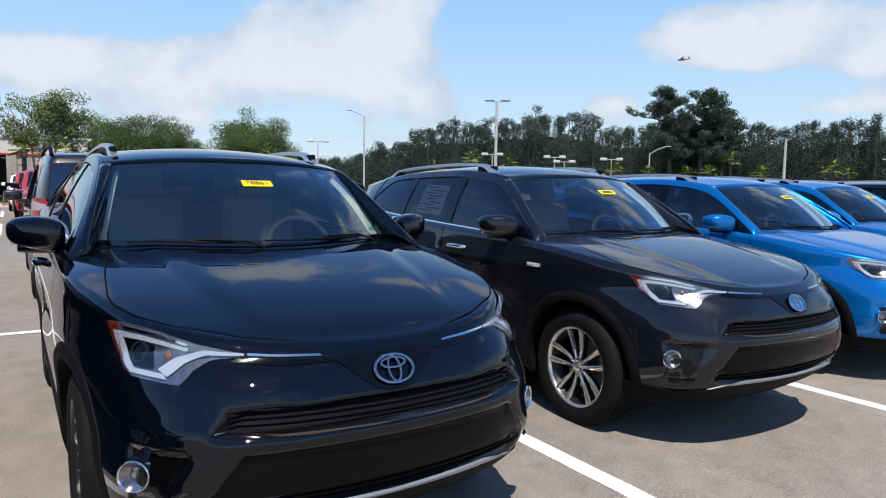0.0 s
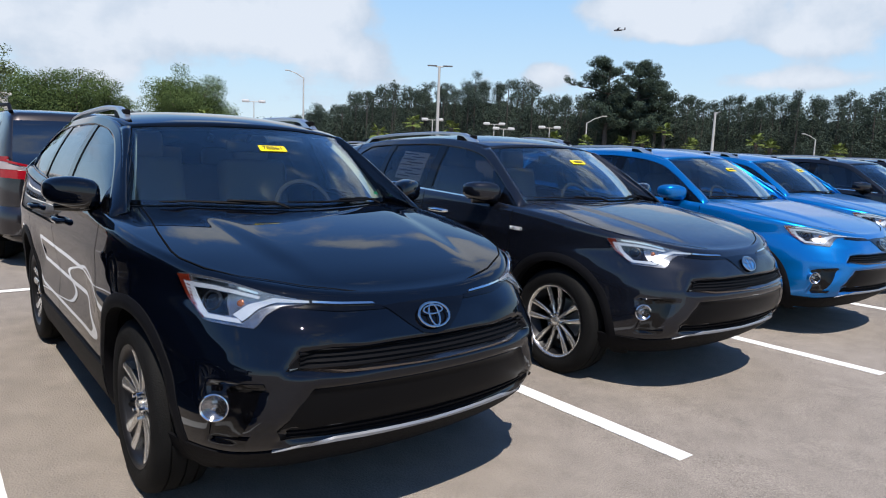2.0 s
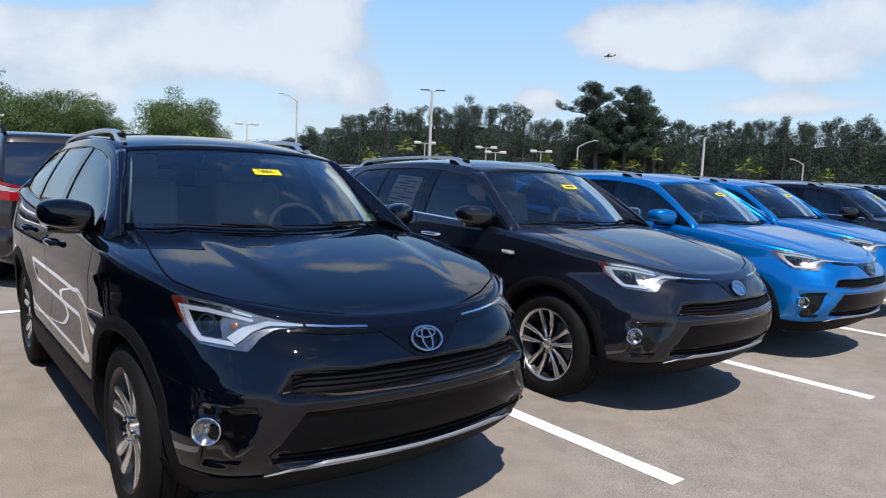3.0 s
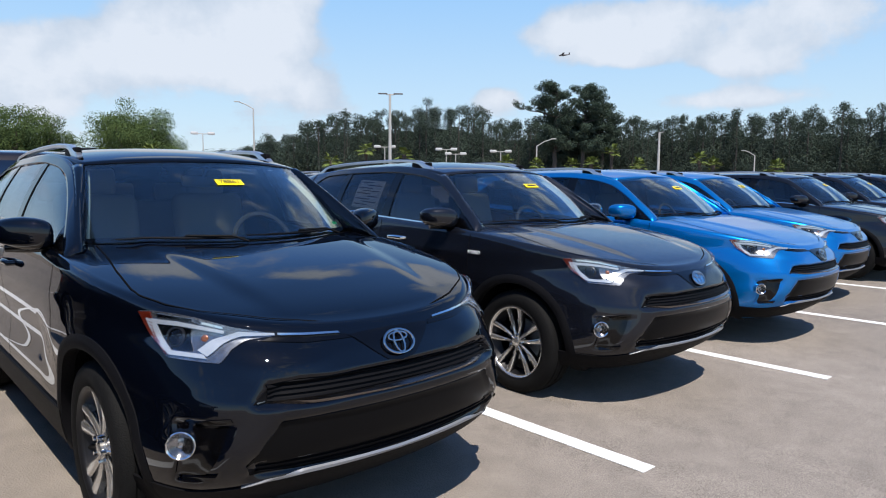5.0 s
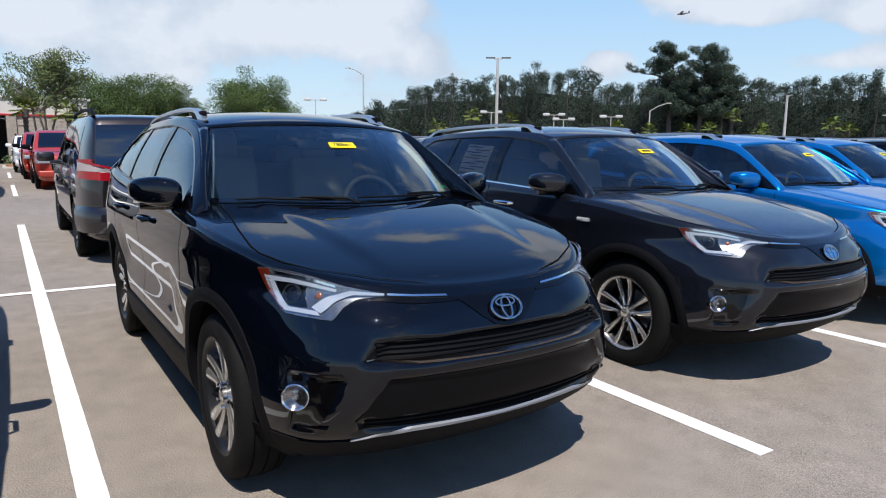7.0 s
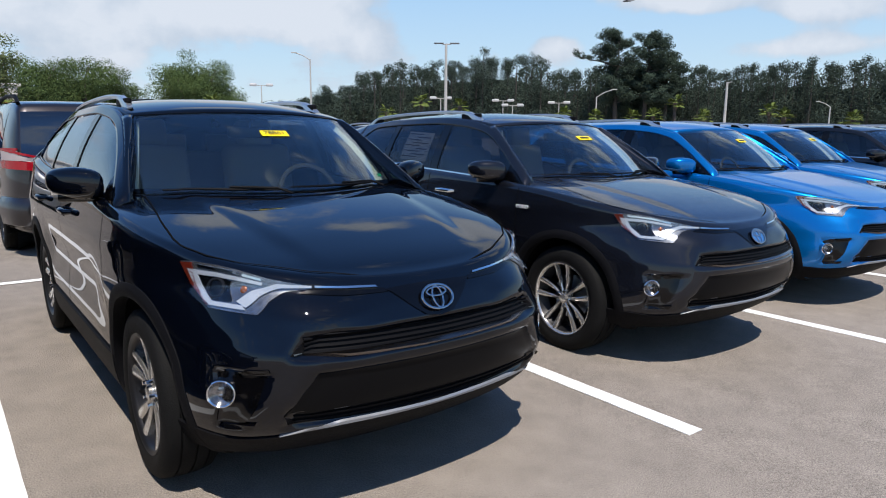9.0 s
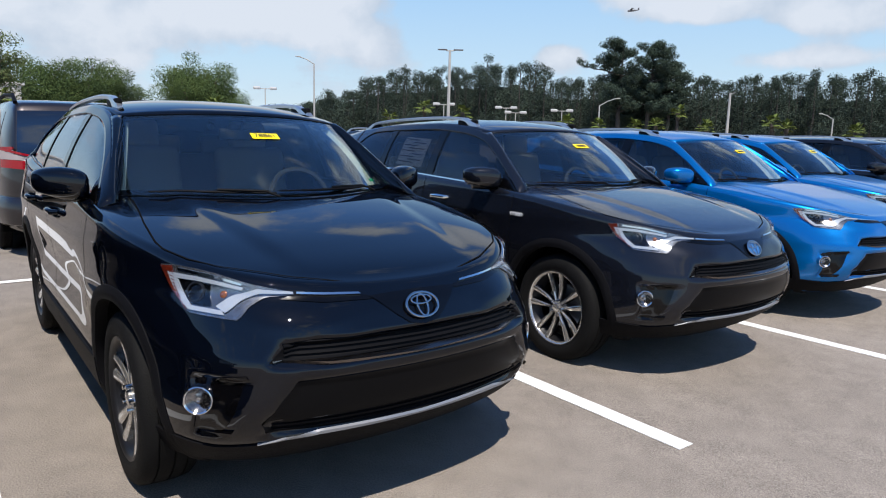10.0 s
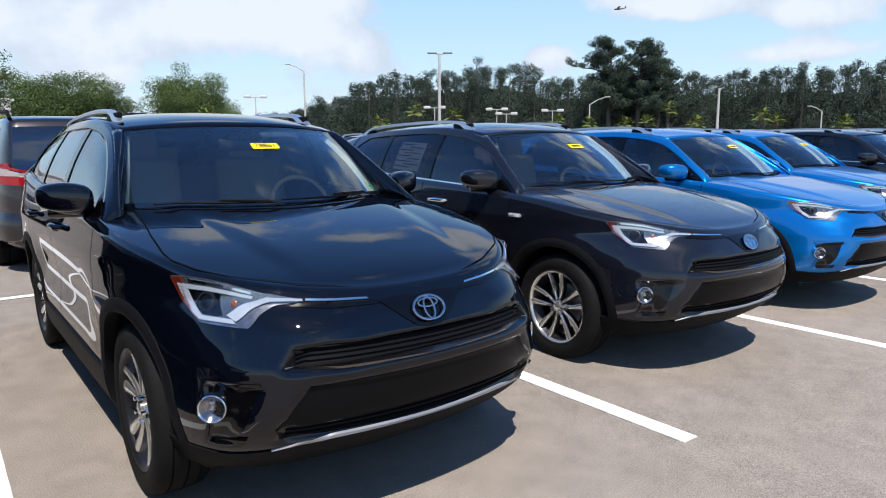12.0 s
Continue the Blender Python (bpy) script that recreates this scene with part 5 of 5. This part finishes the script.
M["oak_leaf"] = leaf_mat("oak_leaf", (0.070, 0.112, 0.046), 0.2)
M["pale_leaf"] = leaf_mat("pale_leaf", (0.10, 0.14, 0.07), 0.2)
# the far woods' leaf colour carries a bluish tint in place of distance haze
M["hazy_wood_leaf"] = leaf_mat("hazy_wood_leaf", (0.040, 0.060, 0.052), 0.08)
M["pine_leaf"] = leaf_mat("pine_leaf", (0.038, 0.060, 0.050), 0.1)
M["palm_leaf"] = leaf_mat("palm_leaf", (0.12, 0.17, 0.055), 0.25)
M["bark"] = mat("bark", (0.13, 0.105, 0.085), 0.9, grain=0.3, grain_scale=12, bump=0.6, stains=0.2)
M["wood_bark"] = mat("wood_bark", (0.05, 0.045, 0.04), 0.9, grain=0.3, grain_scale=8, stains=0.2)
M["palm_bark"] = mat("palm_bark", (0.06, 0.05, 0.042), 0.9, grain=0.35, grain_scale=20, bump=0.7, stains=0.25, stain_scale=6)


def leaves(clumps, per, size, seed, flat=0.6):
    """Small bent leaf sprays scattered through clumps (centre, radius)."""
    rnd = np.random.RandomState(seed)
    V, F = [], []
    for (cx, cy, cz), rad in clumps:
        n = int(per * rad * rad)
        d = rnd.normal(size=(n, 3))
        d /= np.linalg.norm(d, axis=1)[:, None]
        rr = rad * rnd.uniform(0.35, 1.08, size=n) ** 0.6
        p = d * rr[:, None] * np.array([1, 1, flat + 0.2]) + np.array([cx, cy, cz])
        face = d + 0.45 * rnd.normal(size=(n, 3)) + np.array([0, 0, 0.25])
        face /= np.linalg.norm(face, axis=1)[:, None]
        a = np.cross(face, rnd.normal(size=(n, 3)))
        a /= np.linalg.norm(a, axis=1)[:, None]
        b = np.cross(face, a)
        s = size * rnd.uniform(0.5, 1.4, size=n)
        for k in range(n):
            o = len(V)
            u, v = a[k] * s[k], b[k] * s[k] * 0.55
            V += [tuple(p[k] - u), tuple(p[k] + v * 0.9 - u * 0.1), tuple(p[k] + u), tuple(p[k] - v + u * 0.15)]
            F.append((o, o + 1, o + 2, o + 3))
    me = bpy.data.meshes.new("leaves")
    me.from_pydata(V, [], F)
    return me


def limb(bm, a, b, r0, r1, rnd, wob=0.08, n=6):
    a, b = Vector(a), Vector(b)
    L = (b - a).length
    pts = [a.lerp(b, t) + Vector((rnd.uniform(-1, 1), rnd.uniform(-1, 1), 0)) * (wob * L * math.sin(math.pi * t)) for t in span(0, 1, n)]
    tube(bm, pts, [r0 + (r1 - r0) * t for t in span(0, 1, n)], 7)
    return pts


def tree(name, label, x, y, height, width, trunks, trunk_r, leaf, seed, per=260, size=0.11, base=0.35, clump=0.16, count=40, flat=0.6, category="tree", dome=1.0):
    rnd = random.Random(seed)
    t = new(name)
    t.matrix_basis = pose(x, y, ground_z(x))
    tagged(t, label, category)
    bm = bmesh.new()
    fork = height * base
    tips = []
    for k in range(trunks):
        a = 2 * math.pi * k / trunks + rnd.uniform(-0.4, 0.4)
        sp = width * (0.10 if trunks > 1 else 0.02)
        p1 = (math.cos(a) * sp, math.sin(a) * sp, fork)
        limb(bm, (math.cos(a) * trunk_r * 0.8 * (trunks > 1), math.sin(a) * trunk_r * 0.8 * (trunks > 1), -0.05), p1, trunk_r, trunk_r * 0.72, rnd, 0.04)
        for j in range(5):
            b = a + rnd.uniform(-1.3, 1.3) if trunks > 1 else 2 * math.pi * j / 5 + rnd.uniform(-0.4, 0.4)
            r = width * 0.5 * rnd.uniform(0.45, 0.85)
            p2 = (math.cos(b) * r, math.sin(b) * r, fork + (height - fork) * rnd.uniform(0.3, 0.8))
            pts = limb(bm, p1, p2, trunk_r * 0.6, trunk_r * 0.14, rnd, 0.1)
            tips += pts[3:]
            for q in pts[2:5]:
                e = (q.x + rnd.uniform(-1, 1) * width * 0.16, q.y + rnd.uniform(-1, 1) * width * 0.16, q.z + rnd.uniform(0.05, 0.2) * height)
                limb(bm, q, e, trunk_r * 0.25, trunk_r * 0.06, rnd, 0.1, 4)
                tips.append(Vector(e))
    part("trunk", bm, M["bark"], t, "grey-brown bark")
    clumps = []
    for q in tips[:count]:
        clumps.append(((q.x, q.y, min(q.z, height * 0.95)), width * clump * rnd.uniform(0.7, 1.15)))
    for k in range(count):
        a, r = rnd.uniform(0, 2 * math.pi), width * 0.5 * math.sqrt(rnd.uniform(0.02, 1)) * 0.86
        h = fork * 0.95 + (height - fork) * rnd.uniform(0.12, 0.92) * math.sqrt(max(0.05, 1 - dome * (r / (width * 0.5)) ** 2 * 0.8))
        clumps.append(((math.cos(a) * r, math.sin(a) * r, h), width * clump * rnd.uniform(0.55, 1.1)))
    me = leaves(clumps, per, size, seed, flat)
    me.materials.append(M[leaf])
    c = new("crown", me)
    c.parent = t
    return t


def at(az, d):
    """A place at a bearing (degrees from +y towards +x) and distance from the viewpoint."""
    return -1.55 + d * math.sin(radians(az)), -2.95 + d * math.cos(radians(az))


# ---- trees, palms, poles, building ----
x, y = at(2.9, 46)
tree("tree", "slender multi-stemmed tree with thin pale green crown", x, y, 7.0, 6.0, 4, 0.075, "pale_leaf", 3, per=520, size=0.065, base=0.46, clump=0.105, count=58, flat=0.5)
x, y = at(9.0, 62)
tree("tree", "broad green oak beside the building", x, y, 7.75, 6.6, 1, 0.22, "oak_leaf", 5, per=620, size=0.066, base=0.17, clump=0.16, count=46)
x, y = at(11.7, 66)
tree("tree", "broad green oak at the car park's edge", x, y, 7.35, 5.4, 1, 0.2, "oak_leaf", 6, per=620, size=0.066, base=0.17, clump=0.17, count=40)
x, y = at(6.3, 60)
tree("tree", "broad green oak behind the palms", x, y, 7.45, 5.4, 1, 0.2, "oak_leaf", 7, per=620, size=0.066, base=0.17, clump=0.17, count=40)
x, y = at(17.7, 60)
tree("tree", "dense round-topped green oak", x, y, 8.05, 7.8, 1, 0.25, "oak_leaf", 8, per=620, size=0.066, base=0.17, clump=0.15, count=60, dome=1.1)


def palm(x, y, height, seed, label):
    rnd = random.Random(seed)
    t = new("palm")
    t.matrix_basis = pose(x, y, ground_z(x), 0, 0, rnd.uniform(0, 360))
    tagged(t, label, "palm tree", "palms round the car park")
    h = height - 0.5
    bm = bmesh.new()
    rows = []
    for k in range(25):
        q = k / 24
        r = 0.13 - 0.03 * q + 0.025 * (k % 2) + (0.06 if q > 0.85 else 0)
        rows.append([(r * math.cos(a), r * math.sin(a), h * q) for a in span(0, 2 * math.pi, 10)[:-1]])
    grid(bm, rows, closed=True)
    bmesh.ops.recalc_face_normals(bm, faces=bm.faces)
    part("trunk", bm, M["palm_bark"], t, "rough brown palm trunk")
    for k in range(18):
        a = 2.4 * k + rnd.uniform(-0.2, 0.2)
        up = rnd.uniform(-0.35, 1.25)
        L = rnd.uniform(0.45, 0.70)
        d = Vector((math.cos(a) * math.cos(up), math.sin(a) * math.cos(up), math.sin(up)))
        side = Vector((-math.sin(a), math.cos(a), 0))
        hub = Vector((0, 0, h)) + d * (L * 0.75) - Vector((0, 0, 0.10 * L))
        bm = bmesh.new()
        tube(bm, [Vector((0, 0, h - 0.05)), Vector((0, 0, h)) + d * (L * 0.4), hub], [0.02, 0.015, 0.01], 4)
        for j in range(15):
            f = (j - 7) / 7 * 1.35
            e = d * math.cos(f) + side * math.sin(f)
            l = L * rnd.uniform(0.75, 1.0) * (1 - 0.15 * abs(f))
            p1 = hub + e * (l * 0.55) - Vector((0, 0, 0.04 * l))
            p2 = hub + e * l - Vector((0, 0, 0.28 * l))
            w = e.cross(Vector((0, 0, 1))).normalized() * 0.045
            vs = [bm.verts.new(q) for q in (hub, p1 + w, p2, p1 - w)]
            bm.faces.new(vs)
        part("frond", bm, M["palm_leaf"], t)
    return t


PALMS = [(1.7, 43, 4.0), (4.4, 43, 3.9), (18.8, 52, 4.2), (32.7, 56, 3.8), (35.6, 56, 4.7), (38.8, 56, 4.3), (47.4, 60, 3.7), (50.0, 60, 3.5), (52.9, 60, 3.5), (54.5, 60, 3.6), (56.1, 60, 4.6), (58.3, 60, 3.4), (62.9, 60, 3.9), (63.9, 60, 3.4), (68.4, 60, 3.2), (15.6, 50, 3.7)]
for k, (az, d, h) in enumerate(PALMS):
    x, y = at(az, d)
    palm(x, y, h - 0.4, 40 + k, "young fan palm with yellow-green fronds")


def woods():
    """The far woods: trunks and ragged crowns, one stretch of leafy stuff."""
    rnd = random.Random(11)
    prof = spline([(25.1, 2.22), (27.2, 3.19), (28.8, 3.79), (30.8, 4.7), (33.6, 5.81), (35.7, 5.81), (37.8, 6.22), (39.8, 6.4), (43.7, 6.72), (45.9, 5.77), (47.6, 5.14), (49.0, 5.41), (51.0, 5.56), (54.1, 5.5), (56.6, 4.85), (58.2, 5.51), (60.2, 5.07), (62.2, 5.43), (64.5, 5.6), (68.4, 5.23), (71.4, 5.48), (77.5, 5.48), (87.7, 5.4), (97.9, 5.2)])
    clumps, fine = [], []
    bm = bmesh.new()
    az = 23.0
    while az < 82:
        for row, d in enumerate((120, 132, 146)):
            a = az + rnd.uniform(-0.7, 0.7)
            x, y = at(a, d + rnd.uniform(-5, 5))
            top = 1.4 + 126 * math.tan(radians(prof(a))) * rnd.uniform(0.80, 1.0) * (1.0 + 0.05 * row)
            w = rnd.uniform(2.2, 3.4)
            limb(bm, (x, y, ground_z(x)), (x, y, top * 0.92), 0.22, 0.06, rnd, 0.01, 4)
            n = 17 if row == 0 else 13 if row == 1 else 4
            for k in range(n):
                q = (k + rnd.random()) / n if row < 2 else 0.55 + 0.45 * (k + rnd.random()) / n
                if q < 0.16:
                    continue
                z = top * (0.08 + 0.88 * q)
                r = w * (1.35 - 0.85 * q) * rnd.uniform(0.2, 1.0)
                b = rnd.uniform(0, 6.28)
                clumps.append(((x + math.cos(b) * r * 0.8, y + math.sin(b) * r * 0.8, z), rnd.uniform(0.9, 2.2) * (1.15 - 0.5 * q)))
            for k in range(3):
                fine.append(((x + rnd.uniform(-1.0, 1.0), y, top - rnd.uniform(0.0, 0.9)), rnd.uniform(0.5, 0.9)))
        az += 0.68
    me = leaves(clumps, 100, 0.13, 21, 0.75)
    me.materials.append(M["hazy_wood_leaf"])
    w = tagged(new("far_woods", me), "dark green mixed woods behind the car park", "woods", kind="stuff")
    me = leaves(fine, 230, 0.115, 22, 0.8)
    me.materials.append(M["hazy_wood_leaf"])
    c = new("tree_tops", me)
    c.parent = w
    part("trunks", bm, M["wood_bark"], w)
    # a leaf-coloured sheet stands in for undergrowth and the dark depth behind the first trees
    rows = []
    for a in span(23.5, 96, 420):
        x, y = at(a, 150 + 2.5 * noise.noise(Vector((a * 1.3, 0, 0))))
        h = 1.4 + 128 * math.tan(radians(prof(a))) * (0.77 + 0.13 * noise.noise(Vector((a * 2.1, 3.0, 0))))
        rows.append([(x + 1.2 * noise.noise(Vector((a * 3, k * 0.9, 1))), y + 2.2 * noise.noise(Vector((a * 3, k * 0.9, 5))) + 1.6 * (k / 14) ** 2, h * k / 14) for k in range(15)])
    part("undergrowth_sheet", grid(bmesh.new(), rows), M["hazy_wood_leaf"], w, smooth=False)
    return w


woods()


def pine(az, d, height, width, seed, label, bough=0.0):
    rnd = random.Random(seed)
    x, y = at(az, d)
    t = new("pine_tree")
    t.matrix_basis = pose(x, y, ground_z(x))
    tagged(t, label, "pine tree")
    bm = bmesh.new()
    clumps = []
    limb(bm, (0, 0, -0.1), (0.4, 0, height * 0.96), 0.42, 0.08, rnd, 0.01, 8)
    for k in range(42):
        q = 0.34 + 0.64 * (k + rnd.random()) / 42
        a = rnd.uniform(0, 6.28)
        r = width * 0.5 * rnd.uniform(0.35, 1.1) * (1.15 - 0.55 * abs(q - 0.62) / 0.4 if q > 0.6 else 0.9)
        p = (math.cos(a) * r, math.sin(a) * r, height * q + r * 0.25)
        pts = limb(bm, (0.4 * q, 0, height * q), p, 0.10, 0.03, rnd, 0.06, 4)
        for e in pts[2:]:
            clumps.append(((e.x, e.y, e.z + 0.2), rnd.uniform(0.6, 1.15)))
    if bough:
        side = Vector((-math.cos(radians(az)), math.sin(radians(az)), 0))
        pts = limb(bm, (0.3, 0, height * 0.70), side * bough + Vector((0, 0, height * 0.80)), 0.16, 0.04, rnd, 0.05, 8)
        for e in pts[3:]:
            clumps.append(((e.x, e.y, e.z + 0.3), rnd.uniform(0.5, 0.95)))
            clumps.append(((e.x + rnd.uniform(-0.6, 0.6), e.y, e.z + rnd.uniform(-0.3, 0.8)), rnd.uniform(0.4, 0.7)))
    part("trunk", bm, M["wood_bark"], t)
    me = leaves(clumps, 230, 0.13, seed, 0.55)
    me.materials.append(M["pine_leaf"])
    c = new("crown", me)
    c.parent = t


pine(51.5, 112, 16.5, 7.6, 31, "tall ragged pine above the woods", 6.4)
pine(53.8, 112, 16.0, 7.4, 32, "tall ragged pine beside another")
pine(55.3, 116, 13.5, 6.5, 33, "shorter pine at the woods' edge")
pine(52.6, 118, 12.1, 8.0, 34, "shorter pine at the woods' edge")

M["pole_grey"] = mat("pole_grey", (0.42, 0.41, 0.39), 0.6, grain=0.05, stains=0.08, stain_scale=2)
M["pole_dark"] = mat("lamp_head", (0.10, 0.10, 0.11), 0.5, stains=0.05)
M["pole_white"] = mat("lamp_white_head", (0.5, 0.5, 0.5), 0.5, stains=0.05)


def street_lamp(az, d, el, arms, label, r=0.11, head=(0.75, 0.3, 0.09), color="pole_dark"):
    """A pole whose top stands at the elevation el from the viewpoint; arms: (reach to the side, rise) pairs."""
    x, y = at(az, d)
    t = new("street_lamp")
    gz = ground_z(x)
    h = 1.385 + d * math.tan(radians(el)) - gz
    t.matrix_basis = pose(x, y, gz, 0, 0, -az)
    tagged(t, label, "street lamp", "lamps of the car park")
    bm = bmesh.new()
    tube(bm, [(0, 0, 0), (0, 0, h * 0.5), (0, 0, h - 0.1)], [r, r * 0.82, r * 0.62], 12)
    part("pole", bm, M["pole_grey"], t)
    bm = bmesh.new()
    tube(bm, [(0, 0, -0.02), (0, 0, 0.55), (0, 0, 0.6)], [0.28, 0.28, 0.24], 14)
    part("footing", bm, M["pole_grey"], t)
    for reach, rise in arms:
        bm = bmesh.new()
        pts = [(0, 0, h - 0.15), (reach * 0.5, 0, h - 0.15 + rise * 0.7), (reach, 0, h - 0.1 + rise)]
        tube(bm, pts, 0.045, 8)
        arm = part("arm", bm, M["pole_grey"], t)
        bm = bmesh.new()
        sx = 1 if reach > 0 else -1
        box(bm, (reach + sx * head[0] * 0.3, 0, h - 0.08 + rise), head, min(head) * 0.3)
        part("lamp_head", bm, M[color], arm)
    return t


street_lamp(37.6, 55, 7.37, [(-0.35, 0.0), (0.45, 0.0)], "tall pale concrete lamp post with two flat dark heads", 0.15, (0.75, 0.35, 0.08))
street_lamp(26.5, 66, 5.9, [(-1.3, 0.55)], "slim grey lamp post with one raised arm", 0.10, (0.5, 0.2, 0.1), "pole_grey")
street_lamp(59.8, 70, 4.18, [(0.3, 0.0)], "pale lamp post seen edge-on", 0.15, (0.2, 0.5, 0.08))
street_lamp(50.0, 78, 3.14, [(1.7, 0.75)], "grey lamp post with a long curved arm", 0.10, (0.6, 0.2, 0.1), "pole_grey")
street_lamp(66.9, 95, 2.26, [(-1.2, 0.6)], "grey lamp post with a short curved arm", 0.11, (0.5, 0.2, 0.1), "pole_grey")
for az, el in ((22.6, 3.76), (37.2, 2.97), (42.4, 2.8), (43.2, 2.43), (47.0, 2.65)):
    street_lamp(az, 92, el, [(-0.75, 0.0), (0.75, 0.0)], "low lamp post with two white box heads", 0.09, (0.9, 0.5, 0.35), "pole_white")

M["wall_white"] = mat("render_white", (0.58, 0.57, 0.54), 0.8, grain=0.04, grain_scale=30, stains=0.06, stain_scale=0.5)
M["wall_stone"] = mat("wall_stone", (0.33, 0.29, 0.25), 0.85, grain=0.2, grain_scale=9, bump=0.4, stains=0.12)
M["wall_block"] = mat("wall_block", (0.36, 0.32, 0.28), 0.85, grain=0.2, grain_scale=14, bump=0.4, stains=0.15)
M["red_trim"] = mat("red_trim", (0.42, 0.03, 0.03), 0.5, stains=0.05)
M["dark_bay"] = mat("bay_inside", (0.05, 0.055, 0.06), 0.7, stains=0.1)


def building():
    b = new("building")
    tagged(b, "low white service building with red trim and an open bay", "building")
    Y = 47.0

    def slab_part(name, x0, x1, y0, y1, z0, z1, material, bevel=0.02, label=""):
        bm = bmesh.new()
        box(bm, ((x0 + x1) / 2, (y0 + y1) / 2, (z0 + z1) / 2), (x1 - x0, y1 - y0, z1 - z0), bevel)
        return part(name, bm, M[material], b, label, smooth=False)
    slab_part("upper_wall", -26, 3.4, Y, Y + 0.4, 3.05, 4.05, "wall_white")
    slab_part("roof", -26.2, 3.6, Y - 0.1, Y + 18, 4.05, 4.2, "wall_white")
    slab_part("red_band", -26, 3.4, Y - 0.06, Y - 0.004, 2.98, 3.10, "red_trim")
    stone = slab_part("lower_wall", -0.55, 3.4, Y + 0.05, Y + 0.4, 0, 3.04, "wall_stone", 0.02, "tan block wall")
    slab_part("pier", -1.1, -0.56, Y - 0.05, Y + 0.5, 0, 2.97, "wall_stone")
    slab_part("lower_wall", -26, -8.6, Y + 0.05, Y + 0.4, 0, 3.04, "wall_stone")
    slab_part("bay_back", -8.6, -1.1, Y + 9, Y + 9.2, 0, 3.04, "dark_bay")
    slab_part("bay_side", -8.6, -8.4, Y + 0.5, Y + 9, 0, 3.04, "dark_bay")
    slab_part("bay_side", -1.1, -0.9, Y + 0.5, Y + 9, 0, 3.04, "dark_bay")
    slab_part("bay_ceiling", -8.6, -0.9, Y + 0.5, Y + 9, 3.05, 3.2, "dark_bay")
    slab_part("side_wall", 3.1, 3.4, Y + 0.4, Y + 18, 0, 4.04, "wall_white")
    for x in (-3.6, 0.6, 2.6):
        bm = bmesh.new()
        box(bm, (x, Y - 0.12, 3.55), (0.55, 0.22, 0.24), 0.04)
        part("wall_lamp", bm, M["pole_grey"], b)
    # block joints of the lower wall
    bm = bmesh.new()
    box(bm, (0, 0, 0), (0.58, 0.06, 0.285), 0.01)
    first = part("block", bm, M["wall_block"], stone, smooth=False)
    for row in range(10):
        for k in range(6):
            x, z = -0.2 + 0.6 * k + 0.3 * (row % 2), 0.16 + 0.3 * row
            if row + k == 0:
                ob = first
            else:
                ob = new("block", first.data)
                ob.parent = stone
            ob.matrix_basis = pose(x, Y + 0.035, z)
    return b


building()

# planting bed with a kerb at the end of the aisle
M["concrete"] = mat("kerb_concrete", (0.42, 0.40, 0.37), 0.85, grain=0.1, grain_scale=40, stains=0.12)
M["mulch"] = mat("mulch", (0.30, 0.13, 0.05), 0.95, grain=0.4, grain_scale=15, bump=0.6, stains=0.2)
bm = bmesh.new()
box(bm, (3.5, 39.2, 0.07), (10.0, 3.4, 0.16), 0.03)
tagged(part("kerb", bm, M["concrete"]), "pale concrete kerb round the planting bed", "kerb", kind="structure")
bm = bmesh.new()
box(bm, (3.5, 39.2, 0.15), (9.7, 3.1, 0.06), 0.02)
tagged(part("planting_bed", bm, M["mulch"]), "orange-brown mulch in the planting bed", "mulch", kind="structure")
for k, (sx, sy) in enumerate(((-0.9, 38.4), (0.2, 38.7), (1.4, 38.4), (2.6, 38.6), (4.0, 38.5))):
    me = leaves([((0, 0, 0.4), 0.45), ((0.3, 0.1, 0.3), 0.35), ((-0.3, 0, 0.3), 0.35)], 500, 0.06, 70 + k, 0.7)
    me.materials.append(M["pale_leaf"])
    s = new("shrub", me)
    s.matrix_basis = pose(sx, sy, 0.15)
    tagged(s, "small clipped green shrub in the bed", "shrub", "shrubs in the bed")


# small high-wing aircraft far off in the sky
def aircraft():
    a = new("aircraft")
    d = 420.0
    az, el = 52.1, 10.3
    x, y = at(az, d)
    a.matrix_basis = pose(x, y, 1.4 + d * math.tan(radians(el)), 0, -4, -az + 12)
    tagged(a, "small white high-wing aircraft in the sky", "aircraft")
    bm = bmesh.new()
    tube(bm, [(-3.0, 0, 0.0), (-2.6, 0, 0.0), (-1.0, 0, 0.1), (0.6, 0, 0.1), (3.6, 0, 0.25)], [0.2, 0.45, 0.62, 0.55, 0.12], 10)
    part("fuselage", bm, M["pole_dark"], a)
    for nm, c, s in (("wing", (-0.8, 0, 0.75), (1.3, 9.0, 0.14)), ("tailplane", (3.3, 0, 0.35), (0.8, 3.0, 0.1)), ("fin", (3.4, 0, 0.9), (0.8, 0.1, 1.2))):
        bm = bmesh.new()
        box(bm, c, s, 0.04)
        part(nm, bm, M["pole_dark"], a)
    return a


aircraft()
